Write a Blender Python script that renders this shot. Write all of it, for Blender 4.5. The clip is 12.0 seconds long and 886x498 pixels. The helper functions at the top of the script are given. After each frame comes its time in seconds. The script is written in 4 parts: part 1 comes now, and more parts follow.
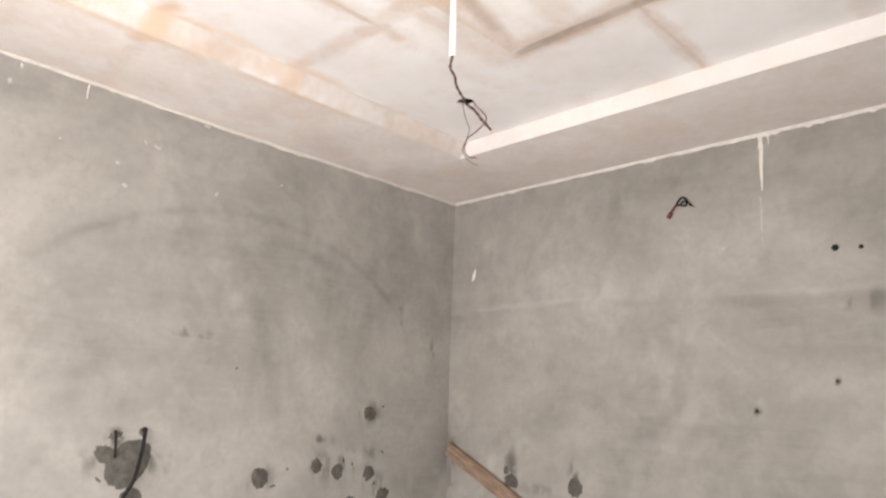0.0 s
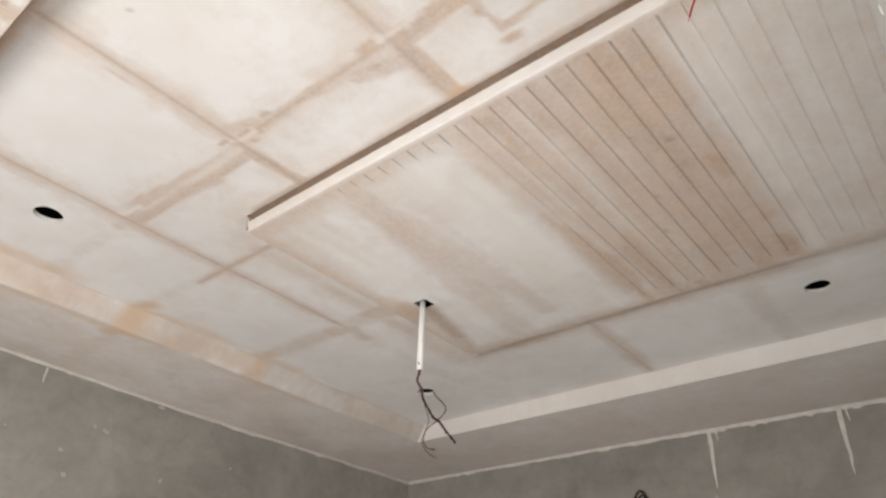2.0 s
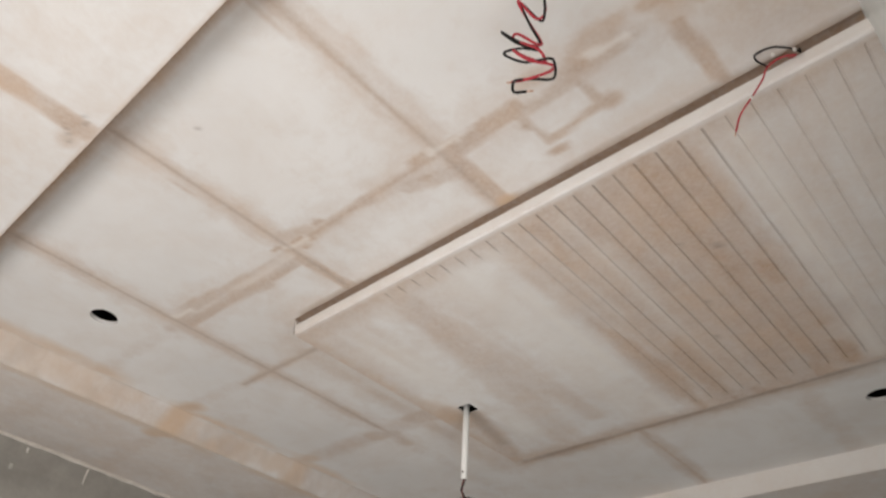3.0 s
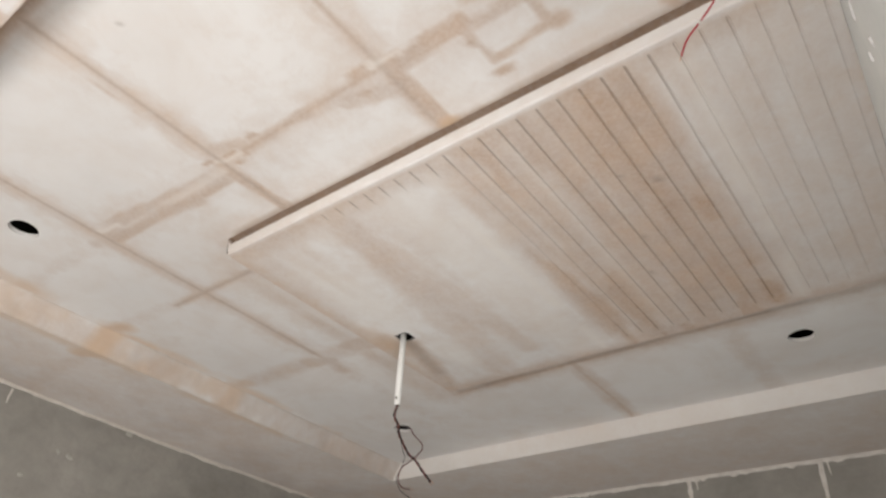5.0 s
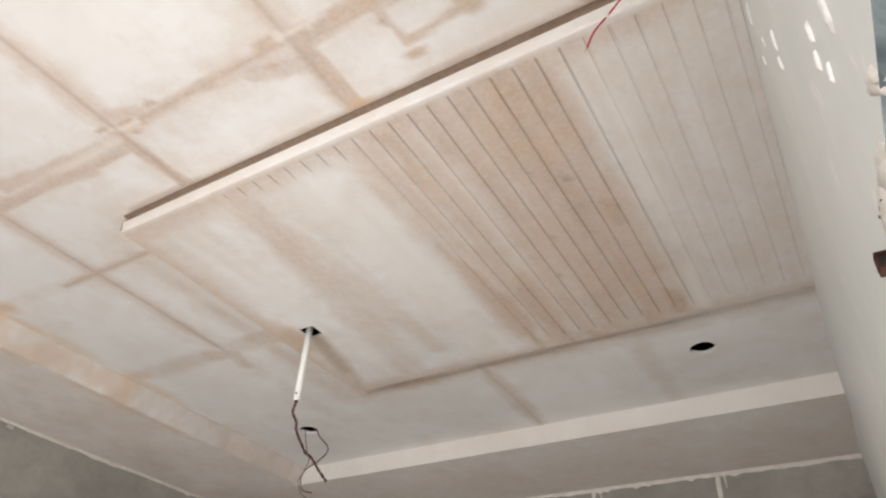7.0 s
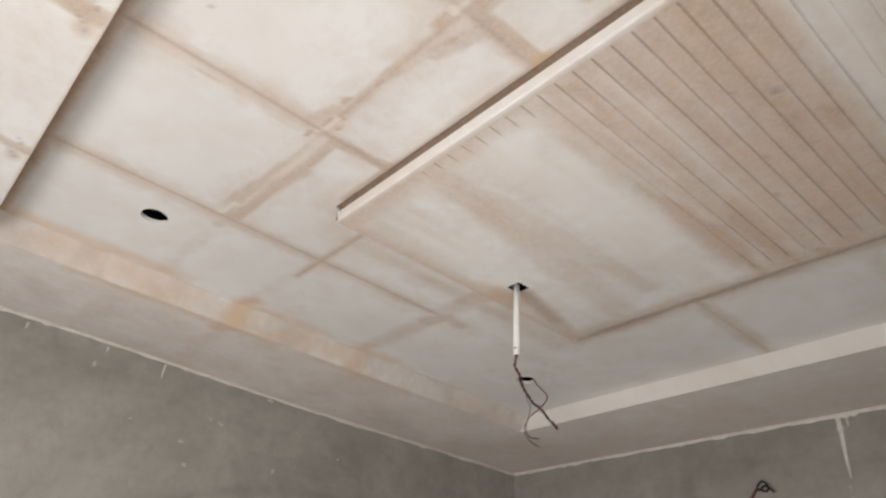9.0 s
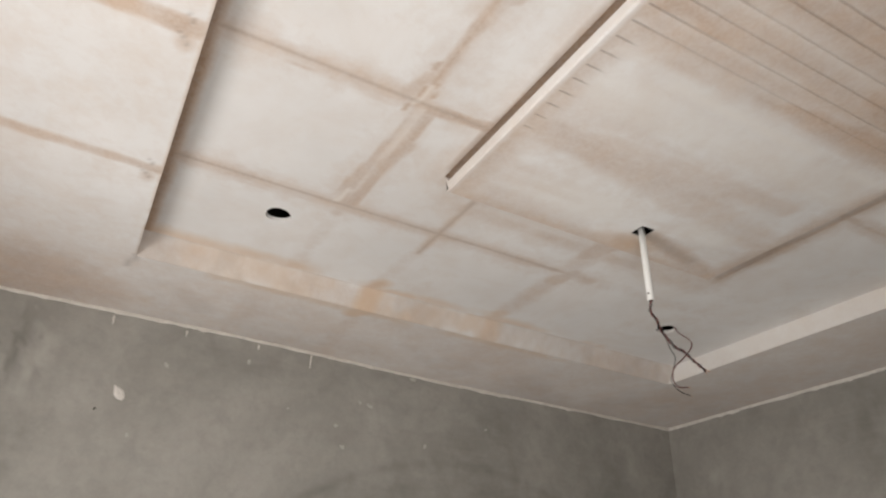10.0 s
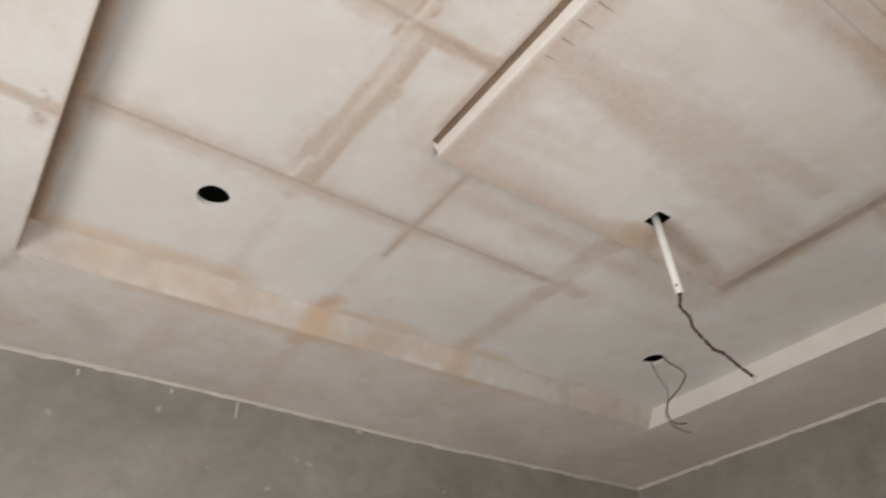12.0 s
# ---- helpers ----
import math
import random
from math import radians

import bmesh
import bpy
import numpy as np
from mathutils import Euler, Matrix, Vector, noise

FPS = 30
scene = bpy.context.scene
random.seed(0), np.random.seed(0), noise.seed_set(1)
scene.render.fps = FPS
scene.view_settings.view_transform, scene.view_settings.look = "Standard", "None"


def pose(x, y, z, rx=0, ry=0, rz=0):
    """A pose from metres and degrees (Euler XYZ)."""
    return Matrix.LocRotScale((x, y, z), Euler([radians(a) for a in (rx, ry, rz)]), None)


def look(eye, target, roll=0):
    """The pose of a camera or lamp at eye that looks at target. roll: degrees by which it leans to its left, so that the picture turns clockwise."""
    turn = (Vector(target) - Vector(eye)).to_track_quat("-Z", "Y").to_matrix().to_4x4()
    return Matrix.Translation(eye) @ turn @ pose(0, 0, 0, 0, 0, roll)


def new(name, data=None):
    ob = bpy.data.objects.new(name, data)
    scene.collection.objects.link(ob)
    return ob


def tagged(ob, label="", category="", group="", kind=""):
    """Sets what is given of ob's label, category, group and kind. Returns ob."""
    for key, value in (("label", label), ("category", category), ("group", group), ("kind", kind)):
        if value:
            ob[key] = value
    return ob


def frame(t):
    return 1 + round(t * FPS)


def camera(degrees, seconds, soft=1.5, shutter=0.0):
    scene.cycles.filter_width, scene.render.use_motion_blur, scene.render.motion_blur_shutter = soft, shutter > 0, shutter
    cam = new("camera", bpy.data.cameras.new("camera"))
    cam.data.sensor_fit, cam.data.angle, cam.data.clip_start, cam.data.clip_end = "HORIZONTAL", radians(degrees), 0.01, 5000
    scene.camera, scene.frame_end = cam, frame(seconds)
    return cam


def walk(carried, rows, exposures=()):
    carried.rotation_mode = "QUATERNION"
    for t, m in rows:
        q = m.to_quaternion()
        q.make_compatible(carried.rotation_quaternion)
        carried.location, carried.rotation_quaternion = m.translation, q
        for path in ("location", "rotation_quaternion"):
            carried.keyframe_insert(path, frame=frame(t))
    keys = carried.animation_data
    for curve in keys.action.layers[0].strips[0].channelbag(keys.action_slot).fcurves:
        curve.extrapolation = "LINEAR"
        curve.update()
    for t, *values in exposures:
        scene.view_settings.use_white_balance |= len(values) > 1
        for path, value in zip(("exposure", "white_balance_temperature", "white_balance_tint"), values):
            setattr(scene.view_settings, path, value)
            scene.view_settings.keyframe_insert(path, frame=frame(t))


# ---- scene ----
cam = camera(66.9, 12.0, 2.2, 0.3)
PATH = [
    (0, (2.883, -3.022, 1.494), (1.511, -1.63, 1.917), 2.1),
    (0.5, (2.918, -3.085, 1.599), (1.627, -1.673, 2.179), 1.3),
    (1, (2.927, -3.124, 1.631), (1.724, -1.737, 2.424), 1.9),
    (1.5, (2.928, -3.15, 1.65), (1.794, -1.797, 2.591), 2.0),
    (2, (2.927, -3.171, 1.669), (1.832, -1.893, 2.75), 2.2),
    (2.5, (2.925, -3.188, 1.672), (1.831, -2.01, 2.863), 3.9),
    (3, (2.917, -3.207, 1.681), (1.846, -2.133, 2.985), 4.9),
    (3.5, (2.924, -3.215, 1.703), (1.931, -2.23, 3.133), 3.8),
    (5.5, (2.908, -3.095, 1.649), (1.906, -1.695, 2.667), 4.2),
    (6, (2.923, -3.044, 1.631), (2.0, -1.525, 2.547), 3.8),
    (6.5, (2.93, -3.024, 1.633), (2.09, -1.494, 2.608), 2.9),
    (7, (2.933, -3.051, 1.657), (2.08, -1.712, 2.873), 3.2),
    (9, (2.902, -3.115, 1.66), (1.595, -2.031, 2.716), 4.5),
    (9.5, (2.897, -3.095, 1.639), (1.466, -2.128, 2.647), 2.8),
    (10, (2.882, -3.082, 1.631), (1.34, -2.268, 2.611), 2.1),
    (10.5, (2.803, -3.087, 1.626), (1.253, -2.331, 2.638), 1.2),
    (11, (2.666, -3.121, 1.629), (1.227, -2.28, 2.735), -0.7),
    (11.5, (2.52, -3.098, 1.628), (1.07, -2.278, 2.735), -1.8),
    (12, (2.362, -2.998, 1.622), (1.079, -2.033, 2.815), -2.9),
]
EXPOSURES = ((0, 1.08, 6500, 14), (0.5, 0.90, 6500, 12), (1.0, 0.56, 6500, 10), (1.5, 0.28, 6500, 10), (2.0, 0.05, 6500, 10), (2.5, -0.14, 6500, 10), (3.5, -0.42, 6500, 10),
             (5.5, 0.12, 6500, 10), (6.5, 0.43, 6450, 10), (7.2, 0.01, 6500, 10), (9, -0.12, 6500, 10), (12, -0.21, 6550, 10))
walk(cam, [(t, look(eye, target, roll)) for t, eye, target, roll in PATH], EXPOSURES)
# ---- tuning of light and base colours ----
SOUTH_W, EAST_W = 56.0, 25.0
BOARD_A, BOARD_B, BOARD_C = (0.742, 0.736, 0.728), (0.818, 0.814, 0.808), (0.66, 0.585, 0.515)
DUST_C = (0.61, 0.50, 0.41)
FILL_A, FILL_B, RUST_C = (0.44, 0.306, 0.212), (0.56, 0.415, 0.305), (0.65, 0.475, 0.325)
WALL_A, WALL_B, WALL_C = (0.232, 0.225, 0.206), (0.384, 0.371, 0.342), (0.366, 0.336, 0.306)

# ---- light: overcast daylight from the doorway and a window behind ----
world = bpy.data.worlds.new("sky")
world.use_nodes = True
scene.world = world
wn = world.node_tree.nodes
sky = wn.new("ShaderNodeTexSky")
sky.sky_type, sky.sun_disc = "NISHITA", False
sky.sun_elevation, sky.sun_rotation = radians(48), radians(200)
world.node_tree.links.new(sky.outputs[0], wn["Background"].inputs[0])
wn["Background"].inputs[1].default_value = 0.12
sun = new("sun", bpy.data.lights.new("sun", "SUN"))
sun.data.energy, sun.data.angle, sun.data.color = 3.0, radians(0.6), (1.0, 0.95, 0.88)
sun.matrix_world = look((0, 0, 20), (-3.0, -12.0, 0))


def window_light(name, w, h, watts, m, color=(1.0, 0.944, 0.905)):
    lamp = new(name, bpy.data.lights.new(name, "AREA"))
    lamp.data.shape, lamp.data.size, lamp.data.size_y = "RECTANGLE", w, h
    lamp.data.energy, lamp.data.color = watts, color
    lamp.matrix_world = m
    return lamp


window_light("window_daylight", 1.7, 1.25, SOUTH_W, look((1.95, -4.38, 1.10), (1.95, 0, 1.0)))
window_light("doorway_daylight", 0.80, 1.7, EAST_W, look((3.11, -3.05, 1.0), (0, -2.6, 1.5)), (1.0, 0.944, 0.905))

# ---- materials ----


def mat_base(name, rough=0.9, spec=0.2):
    m = bpy.data.materials.new(name)
    m.use_nodes = True
    nt = m.node_tree
    b = nt.nodes["Principled BSDF"]
    b.inputs["Roughness"].default_value = rough
    b.inputs["Specular IOR Level"].default_value = spec
    return m, nt, b


def coords(nt, scale=(1, 1, 1)):
    tc = nt.nodes.new("ShaderNodeTexCoord")
    mp = nt.nodes.new("ShaderNodeMapping")
    mp.inputs["Scale"].default_value = scale
    nt.links.new(tc.outputs["Object"], mp.inputs["Vector"])
    return mp.outputs[0]


def noise_tex(nt, vec, scale, detail=4.0, rough=0.55, dist=0.0):
    n = nt.nodes.new("ShaderNodeTexNoise")
    n.inputs["Scale"].default_value, n.inputs["Detail"].default_value = scale, detail
    n.inputs["Roughness"].default_value, n.inputs["Distortion"].default_value = rough, dist
    nt.links.new(vec, n.inputs["Vector"])
    return n.outputs["Fac"]


def remap(nt, fac, a, b, c=0.0, d=1.0):
    n = nt.nodes.new("ShaderNodeMapRange")
    n.inputs[1].default_value, n.inputs[2].default_value = a, b
    n.inputs[3].default_value, n.inputs[4].default_value = c, d
    nt.links.new(fac, n.inputs[0])
    return n.outputs[0]


def mathn(nt, op, a, b):
    n = nt.nodes.new("ShaderNodeMath")
    n.operation = op
    for k, v in enumerate((a, b)):
        if isinstance(v, (int, float)):
            n.inputs[k].default_value = v
        else:
            nt.links.new(v, n.inputs[k])
    return n.outputs[0]


def mix(nt, fac, a, b):
    n = nt.nodes.new("ShaderNodeMix")
    n.data_type = "RGBA"
    if isinstance(fac, (int, float)):
        n.inputs[0].default_value = fac
    else:
        nt.links.new(fac, n.inputs[0])
    for k, v in ((6, a), (7, b)):
        if isinstance(v, tuple):
            n.inputs[k].default_value = (*v, 1)
        else:
            nt.links.new(v, n.inputs[k])
    return n.outputs[2]


def attr(nt, name):
    n = nt.nodes.new("ShaderNodeAttribute")
    n.attribute_name = name
    return n.outputs["Fac"]


def bump(nt, b, height, strength, dist=0.01):
    n = nt.nodes.new("ShaderNodeBump")
    n.inputs["Strength"].default_value, n.inputs["Distance"].default_value = strength, dist
    nt.links.new(height, n.inputs["Height"])
    nt.links.new(n.outputs[0], b.inputs["Normal"])


def gypsum_board():
    """Grey-white board paper with brown joint filler and rusty damp marks where the sheet's own masks say."""
    m, nt, b = mat_base("gypsum_board", 0.85, 0.15)
    v = coords(nt)
    big, mid, fine = noise_tex(nt, v, 1.6, 3), noise_tex(nt, v, 9, 5, 0.6), noise_tex(nt, v, 90, 4, 0.6)
    paper = mix(nt, remap(nt, big, 0.35, 0.65), BOARD_A, BOARD_B)
    dust = noise_tex(nt, v, 3.6, 6, 0.62, 0.8)
    paper = mix(nt, remap(nt, mid, 0.45, 0.75, 0.0, 0.18), paper, BOARD_C)
    paper = mix(nt, remap(nt, dust, 0.44, 0.76, 0.0, 0.26), paper, DUST_C)
    frill = noise_tex(nt, v, 26, 6, 0.65, 0.5)
    ragged = mathn(nt, "ADD", mathn(nt, "MULTIPLY", mathn(nt, "SUBTRACT", mid, 0.5), 0.36), mathn(nt, "MULTIPLY", mathn(nt, "SUBTRACT", frill, 0.5), 0.42))
    edge = mathn(nt, "ADD", attr(nt, "filler"), ragged)
    edge = mathn(nt, "MULTIPLY", remap(nt, edge, 0.10, 1.0), remap(nt, fine, 0.25, 0.6, 0.75, 1.0))
    col = mix(nt, edge, paper, mix(nt, remap(nt, mid, 0.35, 0.65), FILL_A, FILL_B))
    rust = mathn(nt, "ADD", attr(nt, "rust"), mathn(nt, "MULTIPLY", ragged, 0.5))
    col = mix(nt, remap(nt, rust, 0.12, 1.05), col, RUST_C)
    col = mix(nt, remap(nt, attr(nt, "pale"), 0.0, 1.0, 0.0, 0.85), col, (0.80, 0.77, 0.73))
    # one dark mask, for real grime and for shade painted onto the sheets
    col = mix(nt, remap(nt, attr(nt, "grime_shade"), 0.0, 1.0, 0.0, 0.9), col, (0.16, 0.12, 0.09))
    nt.links.new(col, b.inputs["Base Color"])
    h = mathn(nt, "ADD", mathn(nt, "MULTIPLY", fine, 0.25), mathn(nt, "MULTIPLY", mid, 0.8))
    bump(nt, b, h, 0.25, 0.004)
    return m


def cement_plaster(name, dark, light, warm):
    """Unpainted trowelled cement: cloudy patches, sweeping trowel marks, sandy grain."""
    m, nt, b = mat_base(name, 0.92, 0.15)
    v = coords(nt)
    big, mid = noise_tex(nt, v, 1.3, 4, 0.6, 0.6), noise_tex(nt, v, 6, 6, 0.65, 0.4)
    fine = noise_tex(nt, v, 34, 6, 0.7)
    st = noise_tex(nt, coords(nt, (1.2, 1.2, 9.0)), 2.2, 4, 0.6, 1.2)
    col = mix(nt, remap(nt, big, 0.32, 0.67), dark, light)
    col = mix(nt, remap(nt, st, 0.40, 0.74, 0.0, 0.36), col, warm)
    col = mix(nt, remap(nt, mid, 0.46, 0.74, 0.0, 0.32), col, tuple(c * 1.2 for c in light))
    col = mix(nt, remap(nt, noise_tex(nt, v, 3.1, 5, 0.6, 0.6), 0.48, 0.72, 0.0, 0.26), col, tuple(c * 0.80 for c in dark))
    col = mix(nt, remap(nt, fine, 0.42, 0.75, 0.0, 0.15), col, tuple(c * 0.65 for c in dark))
    col = mix(nt, remap(nt, noise_tex(nt, v, 11, 6, 0.65, 0.5), 0.48, 0.68, 0.0, 0.20), col, tuple(c * 0.75 for c in dark))
    col = mix(nt, remap(nt, attr(nt, "damp"), 0.0, 1.0, 0.0, 0.9), col, tuple(c * 0.48 for c in dark))
    col = mix(nt, remap(nt, attr(nt, "pale"), 0.0, 1.0, 0.0, 0.8), col, (0.62, 0.60, 0.56))
    nt.links.new(col, b.inputs["Base Color"])
    h = mathn(nt, "ADD", mathn(nt, "MULTIPLY", fine, 0.3), mathn(nt, "MULTIPLY", mid, 1.0))
    bump(nt, b, h, 0.28, 0.006)
    return m


def mottled(name, a, c, scale=12.0, rough=0.8, spec=0.3, metal=0.0, relief=0.3, stretch=(1, 1, 1), coat=0.0):
    m, nt, b = mat_base(name, rough, spec)
    v = coords(nt, stretch)
    n1, n2 = noise_tex(nt, v, scale, 5, 0.6, 0.3), noise_tex(nt, v, scale * 7, 4, 0.6)
    col = mix(nt, remap(nt, n1, 0.35, 0.65), a, c)
    col = mix(nt, remap(nt, n2, 0.5, 0.8, 0.0, 0.3), col, tuple(x * 0.6 for x in a))
    nt.links.new(col, b.inputs["Base Color"])
    b.inputs["Metallic"].default_value = metal
    b.inputs["Coat Weight"].default_value = coat
    b.inputs["Coat Roughness"].default_value = 0.25
    bump(nt, b, mathn(nt, "ADD", n1, mathn(nt, "MULTIPLY", n2, 0.3)), relief, 0.004)
    return m


def distemper():
    """Glossy bluish-white distemper, brushed on thinly, with thick white splashes."""
    m, nt, b = mat_base("white_distemper", 0.38, 0.5)
    v = coords(nt)
    big, fine = noise_tex(nt, v, 2.2, 4, 0.6, 0.4), noise_tex(nt, v, 30, 5, 0.6)
    splash = noise_tex(nt, coords(nt, (1, 1, 0.45)), 15, 3, 0.5, 0.3)
    col = mix(nt, remap(nt, big, 0.35, 0.65), (0.73, 0.785, 0.775), (0.83, 0.865, 0.85))
    thick = remap(nt, splash, 0.66, 0.70)
    col = mix(nt, thick, col, (0.89, 0.90, 0.895))
    col = mix(nt, remap(nt, fine, 0.5, 0.8, 0.0, 0.15), col, (0.5, 0.52, 0.52))
    nt.links.new(col, b.inputs["Base Color"])
    bump(nt, b, mathn(nt, "ADD", mathn(nt, "MULTIPLY", thick, 0.7), mathn(nt, "MULTIPLY", fine, 0.25)), 0.3, 0.004)
    return m


BOARD = gypsum_board()
PLASTER = cement_plaster("cement_plaster", WALL_A, WALL_B, WALL_C)
WHITEWASH = distemper()
GYPSUM_WHITE = mottled("white_gypsum", (0.62, 0.585, 0.545), (0.74, 0.71, 0.67), 25, 0.85, 0.2)
GYPSUM_DULL = mottled("dusty_gypsum", (0.58, 0.54, 0.495), (0.70, 0.665, 0.615), 18, 0.88, 0.15)
SPLASH_WHITE = mottled("thick_white_distemper", (0.82, 0.83, 0.825), (0.88, 0.885, 0.88), 30, 0.4, 0.45)
WET_CEMENT = mottled("damp_cement", (0.066, 0.062, 0.053), (0.115, 0.109, 0.096), 30, 0.75, 0.3, 0, 0.6)
MORTAR = mottled("blue_grey_mortar", (0.028, 0.042, 0.052), (0.22, 0.26, 0.275), 13, 0.9, 0.2, 0, 1.0)
CONCRETE = mottled("concrete", (0.26, 0.24, 0.215), (0.36, 0.34, 0.31), 4, 0.92, 0.15, 0, 0.4)
FLOOR_DUST = mottled("dusty_cement_floor", (0.275, 0.252, 0.225), (0.355, 0.332, 0.298), 4, 0.92, 0.15, 0, 0.4)
EARTH = mottled("dry_earth", (0.30, 0.25, 0.19), (0.42, 0.36, 0.28), 2, 0.95, 0.1)
WOOD = mottled("raw_timber", (0.17, 0.115, 0.08), (0.33, 0.24, 0.18), 9, 0.8, 0.25, 0, 0.5, (1, 8, 8))
PVC = mottled("white_pvc", (0.76, 0.77, 0.75), (0.82, 0.82, 0.80), 20, 0.4, 0.45, 0, 0.05)
RED_PVC = mottled("red_insulation", (0.36, 0.015, 0.03), (0.48, 0.03, 0.05), 40, 0.45, 0.4, 0, 0.05)
BROWN_PVC = mottled("dusty_red_insulation", (0.10, 0.035, 0.032), (0.18, 0.075, 0.065), 40, 0.6, 0.3, 0, 0.1)
BLACK_PVC = mottled("black_insulation", (0.010, 0.010, 0.010), (0.022, 0.020, 0.019), 40, 0.75, 0.18, 0, 0.05)
COPPER = mottled("bare_copper", (0.60, 0.36, 0.24), (0.72, 0.46, 0.32), 40, 0.4, 0.5, 0.9, 0.1)
PALE_CEMENT = mottled("pale_cement_fleck", (0.37, 0.36, 0.33), (0.50, 0.48, 0.45), 25, 0.9, 0.2)
RUST = mottled("rusty_steel", (0.022, 0.010, 0.007), (0.06, 0.024, 0.015), 45, 0.85, 0.3, 0.2, 0.9)
# slab colour set dark to stand for the unlit space above the ceiling
DARK_SLAB = mottled("dark_slab_concrete", (0.05, 0.047, 0.043), (0.09, 0.085, 0.08), 5, 0.95, 0.05)
# near-black filling that stands for shade inside open pipe and bar ends
VOID = mottled("hole_shade_fill", (0.02, 0.018, 0.016), (0.05, 0.045, 0.04), 30, 0.95, 0.05)

# ---- mesh helpers ----


def mesh_of(name, verts, faces, material, attrs=None, smooth=False):
    me = bpy.data.meshes.new(name)
    me.from_pydata([tuple(map(float, v)) for v in verts], [], faces)
    for k, vals in (attrs or {}).items():
        at = me.attributes.new(k, "FLOAT", "POINT")
        at.data.foreach_set("value", np.asarray(vals, dtype=np.float32))
    me.materials.append(material)
    if smooth:
        me.polygons.foreach_set("use_smooth", [True] * len(me.polygons))
    me.update()
    return me


def part(name, me, parent, label="", m=None):
    ob = new(name, me)
    ob.parent = parent
    if m is not None:
        ob.matrix_basis = m
    return tagged(ob, label=label)


def from_bm(name, bm, material, smooth=False):
    me = bpy.data.meshes.new(name)
    bmesh.ops.recalc_face_normals(bm, faces=bm.faces)
    bm.to_mesh(me)
    bm.free()
    me.materials.append(material)
    if smooth:
        me.polygons.foreach_set("use_smooth", [True] * len(me.polygons))
    return me


def box_bm(lo, hi, bevel=0.0, bm=None):
    bm = bm or bmesh.new()
    c = [(a + b) / 2 for a, b in zip(lo, hi)]
    s = [b - a for a, b in zip(lo, hi)]
    r = bmesh.ops.create_cube(bm, size=1.0, matrix=Matrix.Translation(c) @ Matrix.Diagonal((*s, 1)))
    if bevel:
        ed = {e for v in r["verts"] for e in v.link_edges}
        bmesh.ops.bevel(bm, geom=list(ed), offset=bevel, segments=2, affect="EDGES")
    return bm


def spline(pts, n=8):
    """Points along a smooth line through pts."""
    p = [np.array(q, float) for q in pts]
    p = [2 * p[0] - p[1], *p, 2 * p[-1] - p[-2]]
    out = []
    for a, b, c, d in zip(p, p[1:], p[2:], p[3:]):
        for k in range(n):
            t = k / n
            out.append(0.5 * (2 * b + (c - a) * t + (2 * a - 5 * b + 4 * c - d) * t * t + (3 * b - a - 3 * c + d) * t ** 3))
    out.append(p[-2])
    return out


def tube(name, line, r, material, sides=8, hollow=0.0):
    """A round bar or pipe along line, closed at both ends."""
    line = [Vector(q) for q in line]
    verts, faces = [], []
    up = Vector((0.31, 0.52, 0.79))
    for i, q in enumerate(line):
        d = (line[min(i + 1, len(line) - 1)] - line[max(i - 1, 0)]).normalized()
        s = d.cross(up).normalized()
        up = s.cross(d).normalized()
        for k in range(sides):
            a = 2 * math.pi * k / sides
            verts.append(q + (s * math.cos(a) + up * math.sin(a)) * r)
    for i in range(len(line) - 1):
        for k in range(sides):
            a, b = i * sides + k, i * sides + (k + 1) % sides
            faces.append((a, b, b + sides, a + sides))
    faces.append(tuple(range(sides))[::-1])
    last = (len(line) - 1) * sides
    faces.append(tuple(range(last, last + sides)))
    return mesh_of(name, verts, faces, material, smooth=True)


RNG = np.random.RandomState(7)
LATTICE = RNG.rand(6, 96, 96)


def vnoise(x, y, scale, k=0):
    """Smooth noise from 0 to 1 at about `scale` blobs a metre."""
    u, v = np.asarray(x) * scale + 40.3 * (k + 1), np.asarray(y) * scale + 71.7 * (k + 1)
    i, j = np.floor(u).astype(int), np.floor(v).astype(int)
    f, g = u - i, v - j
    f, g = f * f * (3 - 2 * f), g * g * (3 - 2 * g)
    t = LATTICE[k % 6]
    at = lambda a, b: t[a % 96, b % 96]
    return (at(i, j) * (1 - f) + at(i + 1, j) * f) * (1 - g) + (at(i, j + 1) * (1 - f) + at(i + 1, j + 1) * f) * g


def fractal(x, y, scale, k=0):
    return 0.55 * vnoise(x, y, scale, k) + 0.3 * vnoise(x, y, scale * 2.3, k + 1) + 0.15 * vnoise(x, y, scale * 5.1, k + 2)


def smooth01(v):
    v = np.clip(v, 0, 1)
    return v * v * (3 - 2 * v)


def band(x, y, a, b, half, soft, k=0, wobble=0.5):
    """How much of a smeared strip from a to b covers each point."""
    (ax, ay), (bx, by) = a, b
    dx, dy = bx - ax, by - ay
    t = np.clip(((x - ax) * dx + (y - ay) * dy) / (dx * dx + dy * dy), 0, 1)
    w = half * (1 - wobble + 2 * wobble * fractal(x, y, 7, k))
    d = np.hypot(x - ax - t * dx, y - ay - t * dy)
    return smooth01(1 - (d - w) / soft)


def blob(x, y, c, r, k=0):
    return smooth01(1.25 - np.hypot((x - c[0]) / r[0], (y - c[1]) / r[1]) * (0.75 + 0.5 * fractal(x, y, 9, k)))


def lines(lo, hi, step, *marks):
    """Grid lines from lo to hi, about step apart, that pass through the marks."""
    stops = sorted({lo, hi, *marks})
    out = []
    for a, b in zip(stops, stops[1:]):
        n = max(1, round((b - a) / step))
        out += [a + (b - a) * i / n for i in range(n)]
    return np.array(out + [hi])


